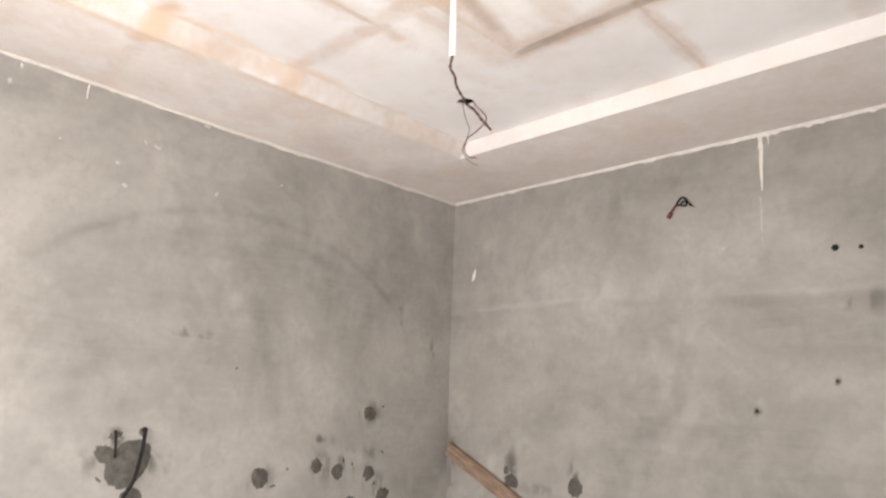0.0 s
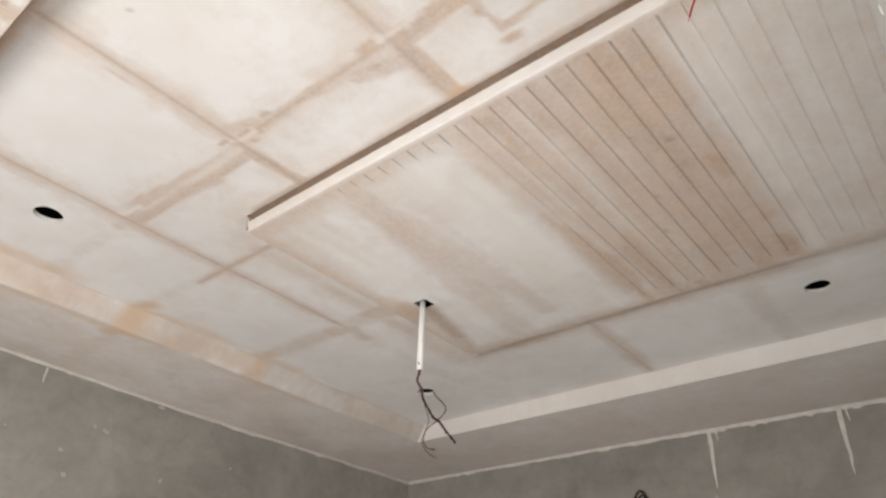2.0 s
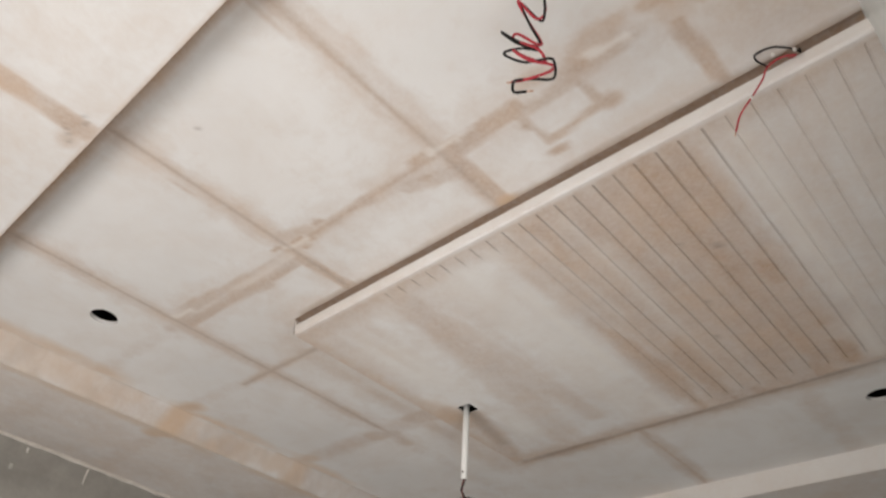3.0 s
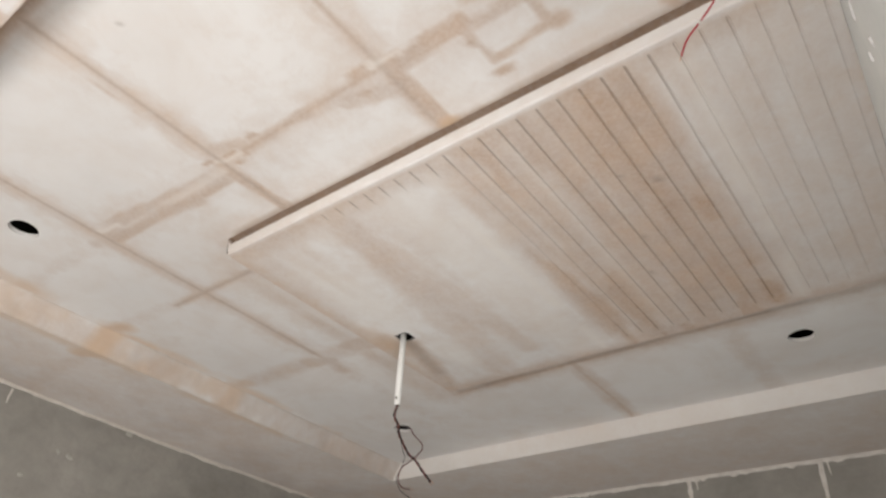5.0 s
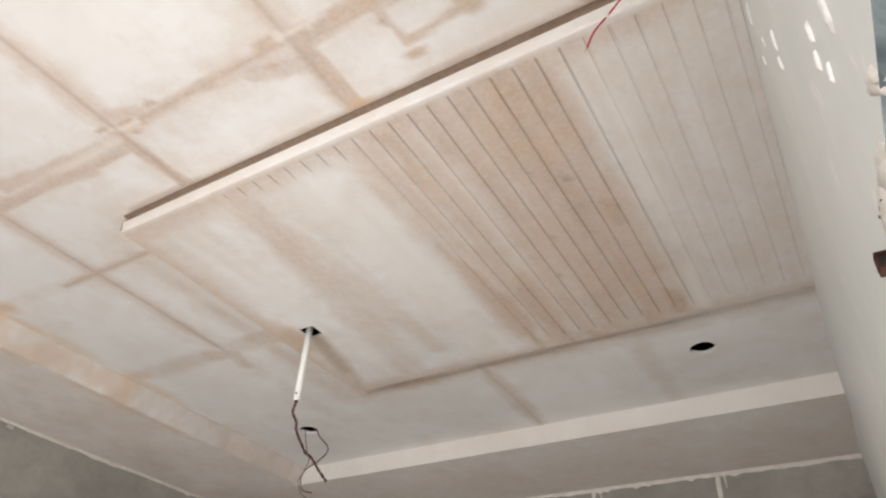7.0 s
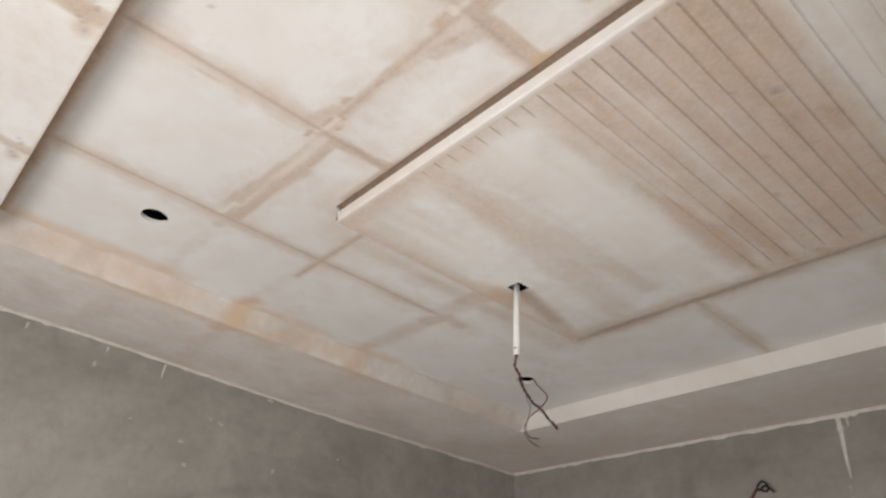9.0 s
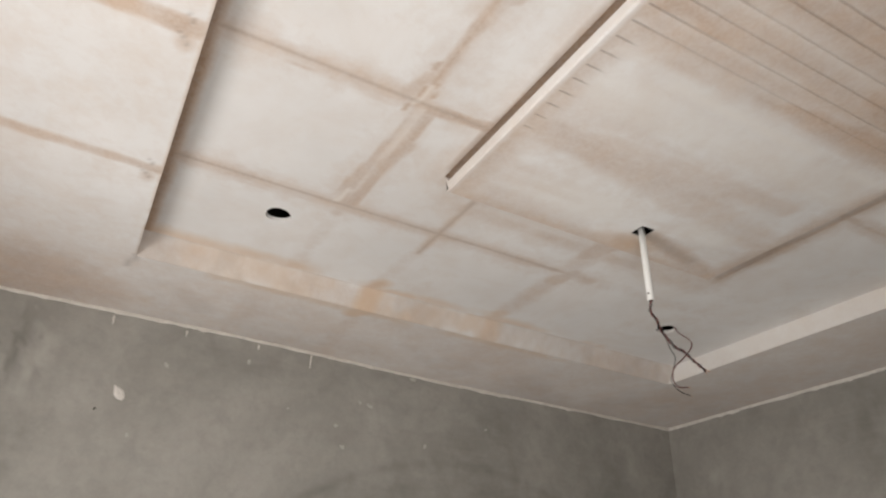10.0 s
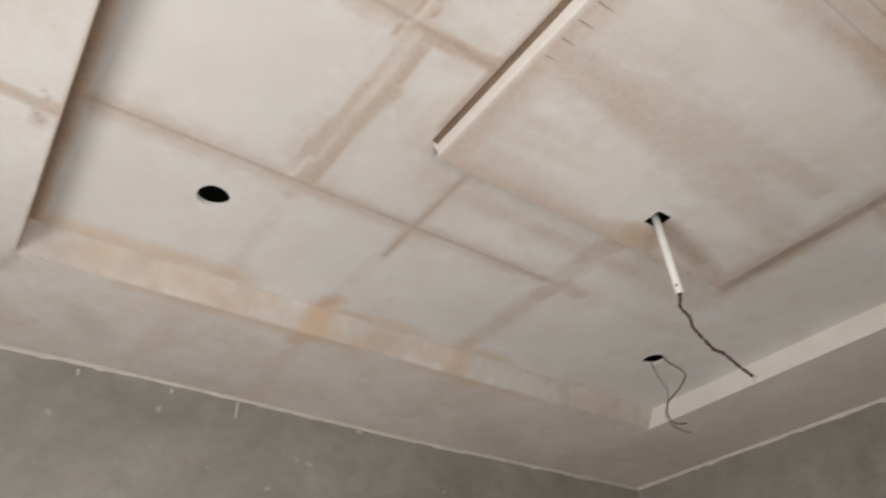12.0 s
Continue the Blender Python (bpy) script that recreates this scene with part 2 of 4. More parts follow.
class Sheet:
    """A grid surface with holes cut through it and masks for its material."""

    def __init__(self):
        self.verts, self.faces, self.masks = [], [], []

    def grid(self, us, vs, place, masks, holes=(), flip=False, gaps=()):
        start = len(self.verts)
        nu, nv = len(us), len(vs)
        uu, vv = np.meshgrid(us, vs, indexing="ij")
        cut = np.zeros((nu - 1, nv - 1), bool)
        for u0, u1, v0, v1 in gaps:
            cut |= ((us[:-1] >= u0 - 1e-6) & (us[1:] <= u1 + 1e-6))[:, None] & ((vs[:-1] >= v0 - 1e-6) & (vs[1:] <= v1 + 1e-6))[None]
        rings = []
        for (cu, cv), r, square, depth in holes:
            i0, i1 = np.searchsorted(us, cu - r * 1.35) - 1, np.searchsorted(us, cu + r * 1.35)
            j0, j1 = np.searchsorted(vs, cv - r * 1.35) - 1, np.searchsorted(vs, cv + r * 1.35)
            cut[i0:i1, j0:j1] = True
            loop = [(i, j0) for i in range(i0, i1)] + [(i1, j) for j in range(j0, j1)]
            loop += [(i, j1) for i in range(i1, i0, -1)] + [(i0, j) for j in range(j1, j0, -1)]
            rings.append(((cu, cv), r, square, depth, loop))
        pts = np.broadcast_arrays(*place(uu.ravel(), vv.ravel()))
        self.verts += [tuple(p) for p in np.stack(pts, 1)]
        self.masks.append(masks(uu.ravel(), vv.ravel()))
        for i in range(nu - 1):
            for j in range(nv - 1):
                if not cut[i, j]:
                    a = start + i * nv + j
                    q = (a, a + 1, a + nv + 1, a + nv)
                    self.faces.append(q[::-1] if flip else q)
        for (cu, cv), r, square, depth, loop in rings:
            n, at = len(loop), len(self.verts)
            ru, rv = [], []
            for i, j in loop:
                a = math.atan2(vs[j] - cv, us[i] - cu)
                rr = r / max(abs(math.cos(a)), abs(math.sin(a))) if square else r * (1 + 0.03 * math.sin(3 * a + cu * 9))
                ru.append(cu + rr * math.cos(a))
                rv.append(cv + rr * math.sin(a))
            ru, rv = np.array(ru), np.array(rv)
            for lift in (0.0, depth):
                px, py, pz = np.broadcast_arrays(*place(ru, rv))
                pz = np.full(n, pz.max() + lift) if lift else pz
                self.verts += [tuple(p) for p in np.stack((px, py, pz), 1)]
                mk = masks(ru, rv)
                # inner rims: pale on round holes, painted shade-dark in the square cutout
                self.masks.append({k: (v * 0 + (0.6 if k == "pale" and not square else 0.9 if k == "grime_shade" and square else 0.0) if lift else v) for k, v in mk.items()})
            for k in range(n):
                k2 = (k + 1) % n
                a, b = start + loop[k][0] * nv + loop[k][1], start + loop[k2][0] * nv + loop[k2][1]
                q1 = (a, at + k, at + k2, b)
                q2 = (at + k, at + n + k, at + n + k2, at + k2)
                self.faces += [q1, q2] if not flip else [q1[::-1], q2[::-1]]

    def mesh(self, name, material):
        keys = self.masks[0].keys()
        return mesh_of(name, self.verts, self.faces, material, {k: np.concatenate([m[k] for m in self.masks]) for k in keys})


# ---- room ----
W, SOUTH = 3.0, -4.4            # inner width, inner face of the wall behind
Z_LOW, Z_HIGH, Z_PANEL = 2.70, 2.78, 2.732
BAND = 0.60                     # width of the dropped border along two walls
STEP_Y = -3.062                 # edge of the dropped part over the doorway
PX, PY0, PY1 = 1.455, -2.324, -1.256   # grooved panel
SLOT = -2.338                   # soiled line, with shade painted in, in front of it
GAP_S, GAP_Y, LIP_T = PY0 - 0.008, PY0 + 0.070, 0.60   # how far back the open gap over its front edge runs; how much of that edge is board
SEAM_X = (1.153, 1.703, 2.222, 2.775)
SEAM_Y = -2.533


def zeros(x):
    return {k: np.zeros_like(x) for k in ("filler", "rust", "pale", "grime_shade")}


def high_masks(x, y):
    m = zeros(x)
    f = 0.13 * smooth01((fractal(x, y, 3, 2) - 0.45) * 3)
    for k, (a, b, half, soft, amount) in enumerate((
            ((1.10, SEAM_Y), (3.0, SEAM_Y), 0.010, 0.024, 0.66),
            ((SEAM_X[0], -3.06), (SEAM_X[0], -1.55), 0.014, 0.034, 0.76),
            ((SEAM_X[0], -1.55), (1.17, -0.95), 0.012, 0.045, 0.35),
            ((SEAM_X[1], -3.06), (SEAM_X[1], SLOT), 0.014, 0.030, 0.76),
            ((SEAM_X[2], -3.06), (SEAM_X[2], SLOT), 0.012, 0.026, 0.80),
            ((SEAM_X[3], -2.70), (SEAM_X[3], SLOT), 0.012, 0.040, 0.45),
            ((1.00, -2.190), (1.40, -2.190), 0.008, 0.018, 0.74),
            ((0.60, -1.655), (1.36, -1.655), 0.016, 0.045, 0.58),
            ((0.60, -2.215), (1.00, -2.200), 0.012, 0.035, 0.40),
            ((0.60, -2.535), (1.10, -2.535), 0.012, 0.035, 0.35),
            ((1.335, -2.20), (1.335, -1.30), 0.014, 0.040, 0.66),
            ((1.375, -2.25), (1.36, -1.16), 0.022, 0.045, 0.42),
            ((1.41, -1.155), (2.60, -1.160), 0.020, 0.032, 0.92),
            ((2.60, -1.160), (3.0, -1.165), 0.012, 0.022, 0.6),
            ((1.92, -1.20), (1.905, -0.61), 0.020, 0.034, 0.75),
            ((2.455, -1.20), (2.462, -0.61), 0.016, 0.040, 0.38),
            ((1.42, -2.325), (3.0, -2.325), 0.010, 0.026, 0.60),
            ((2.412, -2.520), (2.552, -2.522), 0.003, 0.008, 0.72),
            ((2.424, -2.424), (2.556, -2.440), 0.004, 0.009, 0.8),
            ((2.410, -2.515), (2.424, -2.424), 0.004, 0.009, 0.75),
            ((2.550, -2.525), (2.558, -2.440), 0.005, 0.012, 0.8))):
        f = np.maximum(f, amount * np.maximum((0.30 + 0.75 * fractal(x, y, 5, k)) * band(x, y, a, b, half * 0.6, soft * 1.6, k, 0.95), (0.90 if amount > 0.7 else 0.35) * band(x, y, a, b, 0.004, 0.009, k + 1, 0.9)))
    f = np.maximum(f, (0.80 + 0.4 * fractal(x, y, 6, 2)) * smooth01(1 - (y - STEP_Y - 0.010) / (0.018 + 0.034 * fractal(x, y, 5, 1))))
    # dirt along the panel's front edge, with its contact shade painted in
    front = smooth01(1 - np.maximum(SLOT - y, 0) / (0.004 + 0.016 * fractal(x, y, 6, 3))) * (y < PY0 + 0.06) * smooth01((x - PX - 0.01) / 0.04)
    f = np.maximum(f, (0.55 + 0.4 * fractal(x, y, 4, 2)) * front)
    # first term: the step's shade, painted as a narrow dark strip beside it
    m["grime_shade"] = 0.30 * smooth01(1 - (y - STEP_Y) / 0.028) * (0.6 + 0.6 * fractal(x, y, 8, 3)) + 0.30 * front
    for a, b in (((1.10, SEAM_Y), (3.0, SEAM_Y)), ((SEAM_X[1], -3.06), (SEAM_X[1], SLOT)), ((SEAM_X[2], -3.06), (SEAM_X[2], SLOT)), ((SEAM_X[0], -3.06), (SEAM_X[0], -1.6))):
        f = np.maximum(f, 0.30 * band(x, y, a, b, 0.03, 0.09, 4, 0.9) * (0.3 + fractal(x, y, 4, 5)))
    # soft dusting that spreads out from the joints
    for a, b, w, amount in (((1.15, SEAM_Y), (3.0, SEAM_Y), 0.16, 0.30), ((SEAM_X[0], -3.06), (SEAM_X[0], -1.55), 0.13, 0.24), ((SEAM_X[1], -3.06), (SEAM_X[1], SLOT), 0.14, 0.26),
                            ((SEAM_X[2], -3.06), (SEAM_X[2], SLOT), 0.12, 0.26), ((1.36, -2.25), (1.36, -1.16), 0.16, 0.34), ((1.36, -1.16), (3.0, -1.16), 0.12, 0.32), ((1.45, SLOT), (3.0, SLOT), 0.10, 0.30)):
        f = np.maximum(f, amount * band(x, y, a, b, 0.01, w, 3, 0.5) * (0.55 + 0.75 * fractal(x, y, 3, 1)))
    # the long joint: one drawn line, smeared wider towards both ends
    f = np.maximum(f, 0.80 * band(x, y, (1.70, SEAM_Y - 0.008), (2.19, SEAM_Y - 0.010), 0.007, 0.012, 1, 0.8))
    f = np.maximum(f, 0.80 * band(x, y, (2.25, SEAM_Y + 0.004), (2.42, SEAM_Y - 0.004), 0.016, 0.016, 2, 0.8))
    f = np.maximum(f, 0.62 * band(x, y, (1.18, SEAM_Y - 0.008), (1.66, SEAM_Y + 0.016), 0.030, 0.018, 2, 0.5) * smooth01((fractal(x * 0.6, y * 3, 6, 2) - 0.22) * 4))
    f = np.maximum(f, 0.72 * band(x, y, (1.18, SEAM_Y + 0.022), (1.66, SEAM_Y + 0.040), 0.008, 0.014, 4, 0.9))
    f = np.maximum(f, 0.66 * band(x, y, (2.40, SEAM_Y - 0.020), (2.80, SEAM_Y - 0.018), 0.036, 0.016, 3, 0.6) * smooth01((fractal(x, y * 2, 6, 1) - 0.25) * 4))
    f = np.maximum(f, 0.80 * band(x, y, (2.74, SEAM_Y - 0.030), (3.0, SEAM_Y + 0.026), 0.006, 0.012, 3, 0.8))
    # pale skim with two scraped edges beside the cross joints
    for xs, w, y1 in ((SEAM_X[0], 0.030, -2.62), (SEAM_X[1], 0.034, -2.60), (SEAM_X[2] + 0.008, 0.040, -2.60)):
        f = np.maximum(f, 0.40 * band(x, y, (xs, -3.04), (xs, y1), w, 0.014, 3, 0.5))
        f = np.maximum(f, 0.60 * band(x, y, (xs - w, -3.04), (xs - w * 0.8, y1 - 0.1), 0.003, 0.009, 2, 0.8) * smooth01((fractal(x, y, 7, 5) - 0.35) * 4))
    # brown filler run into the panel's front, reddest at its edge
    for xs, half in ((SEAM_X[2] + 0.010, 0.018), (SEAM_X[1] - 0.004, 0.013), (SEAM_X[3] - 0.02, 0.009)):
        f = np.maximum(f, 0.78 * band(x, y, (xs - 0.004, SEAM_Y + 0.03), (xs + 0.008, SLOT), half, 0.014, 2, 0.6))
    # short hooked scrapes and dabs at the crossings
    for xs in SEAM_X[1:]:
        for dx, dy, ex, ey in ((0.030, 0.010, 0.075, 0.006), (0.020, -0.018, 0.055, -0.022), (-0.05, -0.036, -0.02, -0.030)):
            f = np.maximum(f, 0.85 * band(x, y, (xs + dx, SEAM_Y + dy), (xs + ex, SEAM_Y + ey), 0.003, 0.006, 2, 0.6))
    for k, (c, r) in enumerate((((2.165, -2.556), (0.035, 0.022)), ((2.145, -2.506), (0.034, 0.020)), ((1.835, -2.565), (0.026, 0.016)), ((1.775, -2.530), (0.020, 0.012)), ((1.70, -2.545), (0.030, 0.022)),
                                ((1.46, -2.505), (0.040, 0.014)), ((2.575, -2.435), (0.035, 0.030)), ((2.425, -2.394), (0.035, 0.016)), ((2.565, -2.540), (0.05, 0.03)), ((2.405, -2.487), (0.014, 0.020)), ((2.73, -2.572), (0.04, 0.02)))):
        f = np.maximum(f, 0.85 * blob(x, y, c, r, k))
    # trowelled lumps where joints cross
    for k, (c, r) in enumerate((((1.76, -2.575), (0.05, 0.03)), ((2.15, -2.50), (0.06, 0.035)),
                                ((1.50, -2.50), (0.05, 0.03)), ((1.38, -1.66), (0.08, 0.10)),
                                ((2.85, -2.55), (0.09, 0.05)), ((1.13, -1.64), (0.06, 0.05)))):
        f = np.maximum(f, 0.6 * band(x, y, (c[0] - r[0], c[1] - 0.012), (c[0] + r[0] * 0.7, c[1] + 0.014), r[1] * 0.5, 0.02, k, 0.95))
    f = np.maximum(f, 0.62 * blob(x, y, (2.93, -2.44), (0.24, 0.16), 4) * (0.5 + 0.7 * fractal(x, y, 6, 2)))
    # hairline between the boards
    for xs in SEAM_X[:3]:
        m["grime_shade"] = np.maximum(m["grime_shade"], 0.20 * band(x, y, (xs + 0.004, -3.06), (xs + 0.002, -2.35 if xs > 1.3 else -1.7), 0.002, 0.006, 1))
    m["grime_shade"] = np.maximum(m["grime_shade"], 0.45 * blob(x, y, (1.861, -2.918), (0.007, 0.006), 2))
    # behind the panel's back edge: stain deepened by painted shade
    m["grime_shade"] = np.maximum(m["grime_shade"], 0.20 * band(x, y, (1.43, -1.168), (2.70, -1.172), 0.007, 0.016, 2, 0.8))
    m["grime_shade"] = np.maximum(m["grime_shade"], 0.25 * band(x, y, (1.0, -2.192), (1.38, -2.192), 0.002, 0.006, 2))
    m["pale"] = 0.50 * band(x, y, (1.25, SEAM_Y + 0.004), (1.68, SEAM_Y + 0.010), 0.004, 0.008, 3) * smooth01((fractal(x, y, 6, 4) - 0.45) * 6)
    for c in ((1.20, -2.56), (1.72, -2.55), (2.23, -2.56), (2.62, -2.55)):
        m["pale"] = np.maximum(m["pale"], 0.8 * band(x, y, (c[0] - 0.03, c[1]), (c[0] + 0.05, c[1] + 0.012), 0.004, 0.006, 5))
    r = 0.66 * band(x, y, (0.63, -3.05), (0.63, -1.1), 0.030, 0.10, 3, 0.9) * smooth01((fractal(x, y, 4, 2) - 0.3) * 3)
    r = np.maximum(r, 0.62 * band(x, y, (0.62, -2.225), (0.71, -2.195), 0.008, 0.06, 3, 0.95))
    r = np.maximum(r, 0.7 * band(x, y, (0.62, -2.25), (0.64, -2.05), 0.014, 0.06, 4, 0.95))
    f = np.maximum(f, 0.55 * band(x, y, (0.61, -2.24), (0.70, -2.20), 0.004, 0.035, 1, 0.95))
    r = np.maximum(r, 0.50 * band(x, y, (0.62, -1.68), (0.72, -1.655), 0.006, 0.06, 4, 0.95))
    r = np.maximum(r, 0.5 * blob(x, y, (0.66, -1.95), (0.06, 0.22), 5))
    r = np.maximum(r, 0.9 * blob(x, y, (2.247, -2.338), (0.035, 0.024), 2))
    m["grime_shade"] = np.maximum(m["grime_shade"], 0.30 * blob(x, y, (2.250, -2.334), (0.028, 0.014), 3))
    m["rust"], m["filler"] = r, f
    return m


def low_masks(x, y):
    m = zeros(x)
    f = (0.27 + 0.04 * smooth01((0.62 - x) * 20)) * (1 - 0.55 * smooth01((x - 0.6) * 4) * smooth01((-1.2 - y) * 2)) + 0.15 * smooth01((fractal(x, y, 3, 1) - 0.38) * 3) * (1 - 0.7 * smooth01((x - 0.7) * 4) * smooth01((-1.2 - y) * 2))
    f = np.maximum(f, 0.36 * band(x, y, (0.0, 0.0), (3.0, 0.0), 0.30, 0.35, 2) * 1.0)
    for k, (xs, half) in enumerate(((1.175, 0.010), (1.745, 0.014), (2.268, 0.034))):
        f = np.maximum(f, (0.45 + 0.5 * fractal(x, y, 7, k)) * band(x, y, (xs + 0.01, SOUTH), (xs, STEP_Y), half, 0.026, k, 0.8))
        f = np.maximum(f, 0.60 * band(x, y, (xs + 0.01, SOUTH), (xs, STEP_Y), 0.003, 0.010, k, 0.9))
        f = np.maximum(f, 0.55 * blob(x, y, (xs - 0.05, STEP_Y - 0.035), (0.045, 0.03), k))
        for dx, dy, ex in ((0.015, -0.028, 0.040), (-0.055, -0.030, -0.030), (-0.030, -0.045, -0.018)):
            m["grime_shade"] = np.maximum(m["grime_shade"], 0.34 * band(x, y, (xs + dx, STEP_Y + dy), (xs + ex, STEP_Y + dy - 0.012), 0.002, 0.004, 2))
    f = np.maximum(f, 0.62 * band(x, y, (0.62, STEP_Y), (3.0, STEP_Y), 0.002, 0.010, 4, 0.9) * smooth01((fractal(x, y, 5, 4) - 0.3) * 4))
    f = np.maximum(f, 0.4 * band(x, y, (0.40, STEP_Y - 0.005), (0.62, STEP_Y - 0.005), 0.003, 0.020, 4))
    f = np.maximum(f, 0.6 * blob(x, y, (2.30, STEP_Y - 0.12), (0.18, 0.10), 2))
    f = np.maximum(f, 0.44 * band(x, y, (0.0, -2.20), (0.6, -2.23), 0.02, 0.05, 1))
    f = np.maximum(f, 0.40 * band(x, y, (0.0, -2.62), (0.6, -2.62), 0.025, 0.06, 2))
    m["grime_shade"] = np.maximum(m["grime_shade"], 0.12 * band(x, y, (0.36, -2.86), (0.22, -2.77), 0.03, 0.05, 2, 0.8))
    m["grime_shade"] = np.maximum(m["grime_shade"], 0.10 * smooth01((0.6 - x) * 3) * smooth01((fractal(x * 1.4, y, 4, 4) - 0.46) * 4))
    f = np.maximum(f, 0.72 * blob(x, y, (0.20, -3.45), (0.45, 0.60), 3))
    m["grime_shade"] = np.maximum(m["grime_shade"], 0.34 * band(x, y, (0.605, -3.062), (0.50, -3.080), 0.003, 0.014, 2, 0.9))
    m["rust"] = 0.50 * band(x, y, (0.60, -3.05), (0.60, -1.2), 0.01, 0.06, 3, 0.9) * smooth01((fractal(x, y, 4, 3) - 0.3) * 3)
    m["rust"] = np.maximum(m["rust"], 0.75 * band(x, y, (0.61, -2.21), (0.55, -2.25), 0.02, 0.03, 2, 0.9))
    m["filler"] = f
    return m


def riser_masks_west(y, z):
    m = zeros(y)
    up = (z - Z_LOW) / (Z_HIGH - Z_LOW)
    patch = smooth01((fractal(y * 0.8, z * 2, 5, 2) - 0.36) * 3)
    m["rust"] = 0.44 * patch * smooth01((-0.95 - y) * 1.2)
    for y0, a in ((-2.225, 0.85), (-1.66, 0.65), (-1.95, 0.35)):
        m["rust"] = np.maximum(m["rust"], a * smooth01(1.2 - np.abs(y - y0 - 0.02 * up) / (0.05 + 0.04 * fractal(y, z, 14, 2))))
    m["filler"] = 0.26 + 0.26 * smooth01((fractal(y, z * 2, 6, 1) - 0.42) * 4) * (1 - 0.4 * up)
    # whole riser toned down in colour against the doorway light, patchier in places
    m["grime_shade"] = 0.13 + 0.13 * smooth01((fractal(y, z, 9, 5) - 0.40) * 4)
    return m


def riser_masks_north(x, z):
    m = zeros(x)
    m["pale"] = 0.35 + 0.3 * fractal(x, z, 8, 1)
    m["filler"] = 0.12 + 0.25 * fractal(x, z, 4, 3)
    return m


def riser_masks_south(x, z):
    m = zeros(x)
    m["filler"] = 0.75 + 0.3 * fractal(x, z, 9, 1)
    m["rust"] = 0.5 * smooth01((1.1 - x) * 3)
    m["grime_shade"] = 0.25 * fractal(x, z, 12, 2)
    return m


HOLE_R = 0.041
HOLES = ((0.988, -2.692), (2.636, -0.958), (0.966, -0.966), (2.662, -2.690))


def sag(x, y, z):
    return z + 0.003 * (fractal(x, y, 1.5, 3) - 0.5) + 0.0012 * (fractal(x, y, 12, 1) - 0.5)


COVE = 0.050                    # run of the filled slope along the west border
deck = Sheet()
gx = lines(BAND + COVE, W, 0.011, PX, 1.46, 1.66)
gy = lines(STEP_Y, -BAND, 0.011, GAP_S, GAP_Y, -1.78, -1.54)


def edge_pin(x, y):
    """1 on the borders, where the sheet meets its risers."""
    d = np.minimum(np.minimum(x - BAND - COVE, W - x), np.minimum(y - STEP_Y, -BAND - y))
    d = np.minimum(d, np.maximum(np.abs(y - (GAP_S + GAP_Y) / 2) - (GAP_Y - GAP_S) / 2, PX - x))
    return smooth01(1 - np.clip(d, 0, 1) / 0.03)


def high_place(x, y):
    p = edge_pin(x, y)
    return x, y, sag(x, y, Z_HIGH) * (1 - p) + Z_HIGH * p


deck.grid(gx, gy, high_place, high_masks, [(c, HOLE_R, False, 0.013) for c in HOLES], gaps=[(PX, W, GAP_S, GAP_Y), (1.46, 1.66, -1.78, -1.54)])
# the recess that opens behind the panel's front edge: two cheeks, an end and a top
zs = lines(Z_HIGH, Z_HIGH + 0.012, 0.006)
sx = lines(PX, W, 0.03)
# brown dirt, coloured darker still to deepen the shade in the shallow recess
recess_dirt_shade = lambda x, z: {**zeros(x), "filler": 0.85 + 0.3 * fractal(x, z, 7, 2), "grime_shade": 0.14 + 0.2 * fractal(x, z, 9, 1)}
deck.grid(sx, zs, lambda x, z: (x, GAP_S + 0 * x, z), recess_dirt_shade)
deck.grid(sx, zs, lambda x, z: (x, GAP_Y + 0 * x, z), recess_dirt_shade, flip=True)
deck.grid(sx, lines(GAP_S, GAP_Y, 0.014), lambda x, y: (x, y, Z_HIGH + 0.012 + 0 * x), recess_dirt_shade)
deck.grid(lines(GAP_S, GAP_Y, 0.014), zs, lambda y, z: (PX + 0 * y, y, z), recess_dirt_shade, flip=True)
# dropped borders
def west_rise(y):
    """How far the border's wall side has been pulled up towards the south."""
    return 0.022 * smooth01((-1.4 - np.asarray(y)) / 1.3)


deck.grid(lines(0, BAND, 0.02), lines(SOUTH, 0, 0.02), lambda x, y: (x, y, Z_LOW + west_rise(y) * (1 - x / BAND)), low_masks)
deck.grid(lines(BAND, W, 0.02), lines(-BAND, 0, 0.02), lambda x, y: (x, y, Z_LOW + 0 * x), low_masks)
deck.grid(lines(BAND, W, 0.010), lines(SOUTH, STEP_Y, 0.010), lambda x, y: (x, y, Z_LOW + 0 * x), low_masks)
# risers between the levels
rz = lines(Z_LOW, Z_HIGH, 0.02)


def cove_place(y, t):
    """The west riser, plastered into a slack curve from the lower border (t = 0) up to the ceiling (t = 1)."""
    bend = np.clip((-BAND - y) / 0.08, 0, 1) * np.clip((y - STEP_Y) / 0.05, 0, 1)
    return BAND + COVE * t, y, Z_LOW + (Z_HIGH - Z_LOW) * (t + (smooth01(t) - t) * bend)


deck.grid(lines(STEP_Y, -BAND, 0.012), lines(0, 1, 0.07), cove_place, lambda y, t: riser_masks_west(y, Z_LOW + 0.08 * t), flip=True)
deck.grid(lines(BAND, W, 0.02), rz, lambda x, z: (x, -BAND + 0 * x, z), riser_masks_north)
deck.grid(lines(BAND, W, 0.02), rz, lambda x, z: (x, STEP_Y + 0 * x, z), riser_masks_south, flip=True)
tagged(new("ceiling", deck.mesh("ceiling", BOARD)), "stepped false ceiling of grey-white gypsum board with brown filled joints", "ceiling", kind="structure")


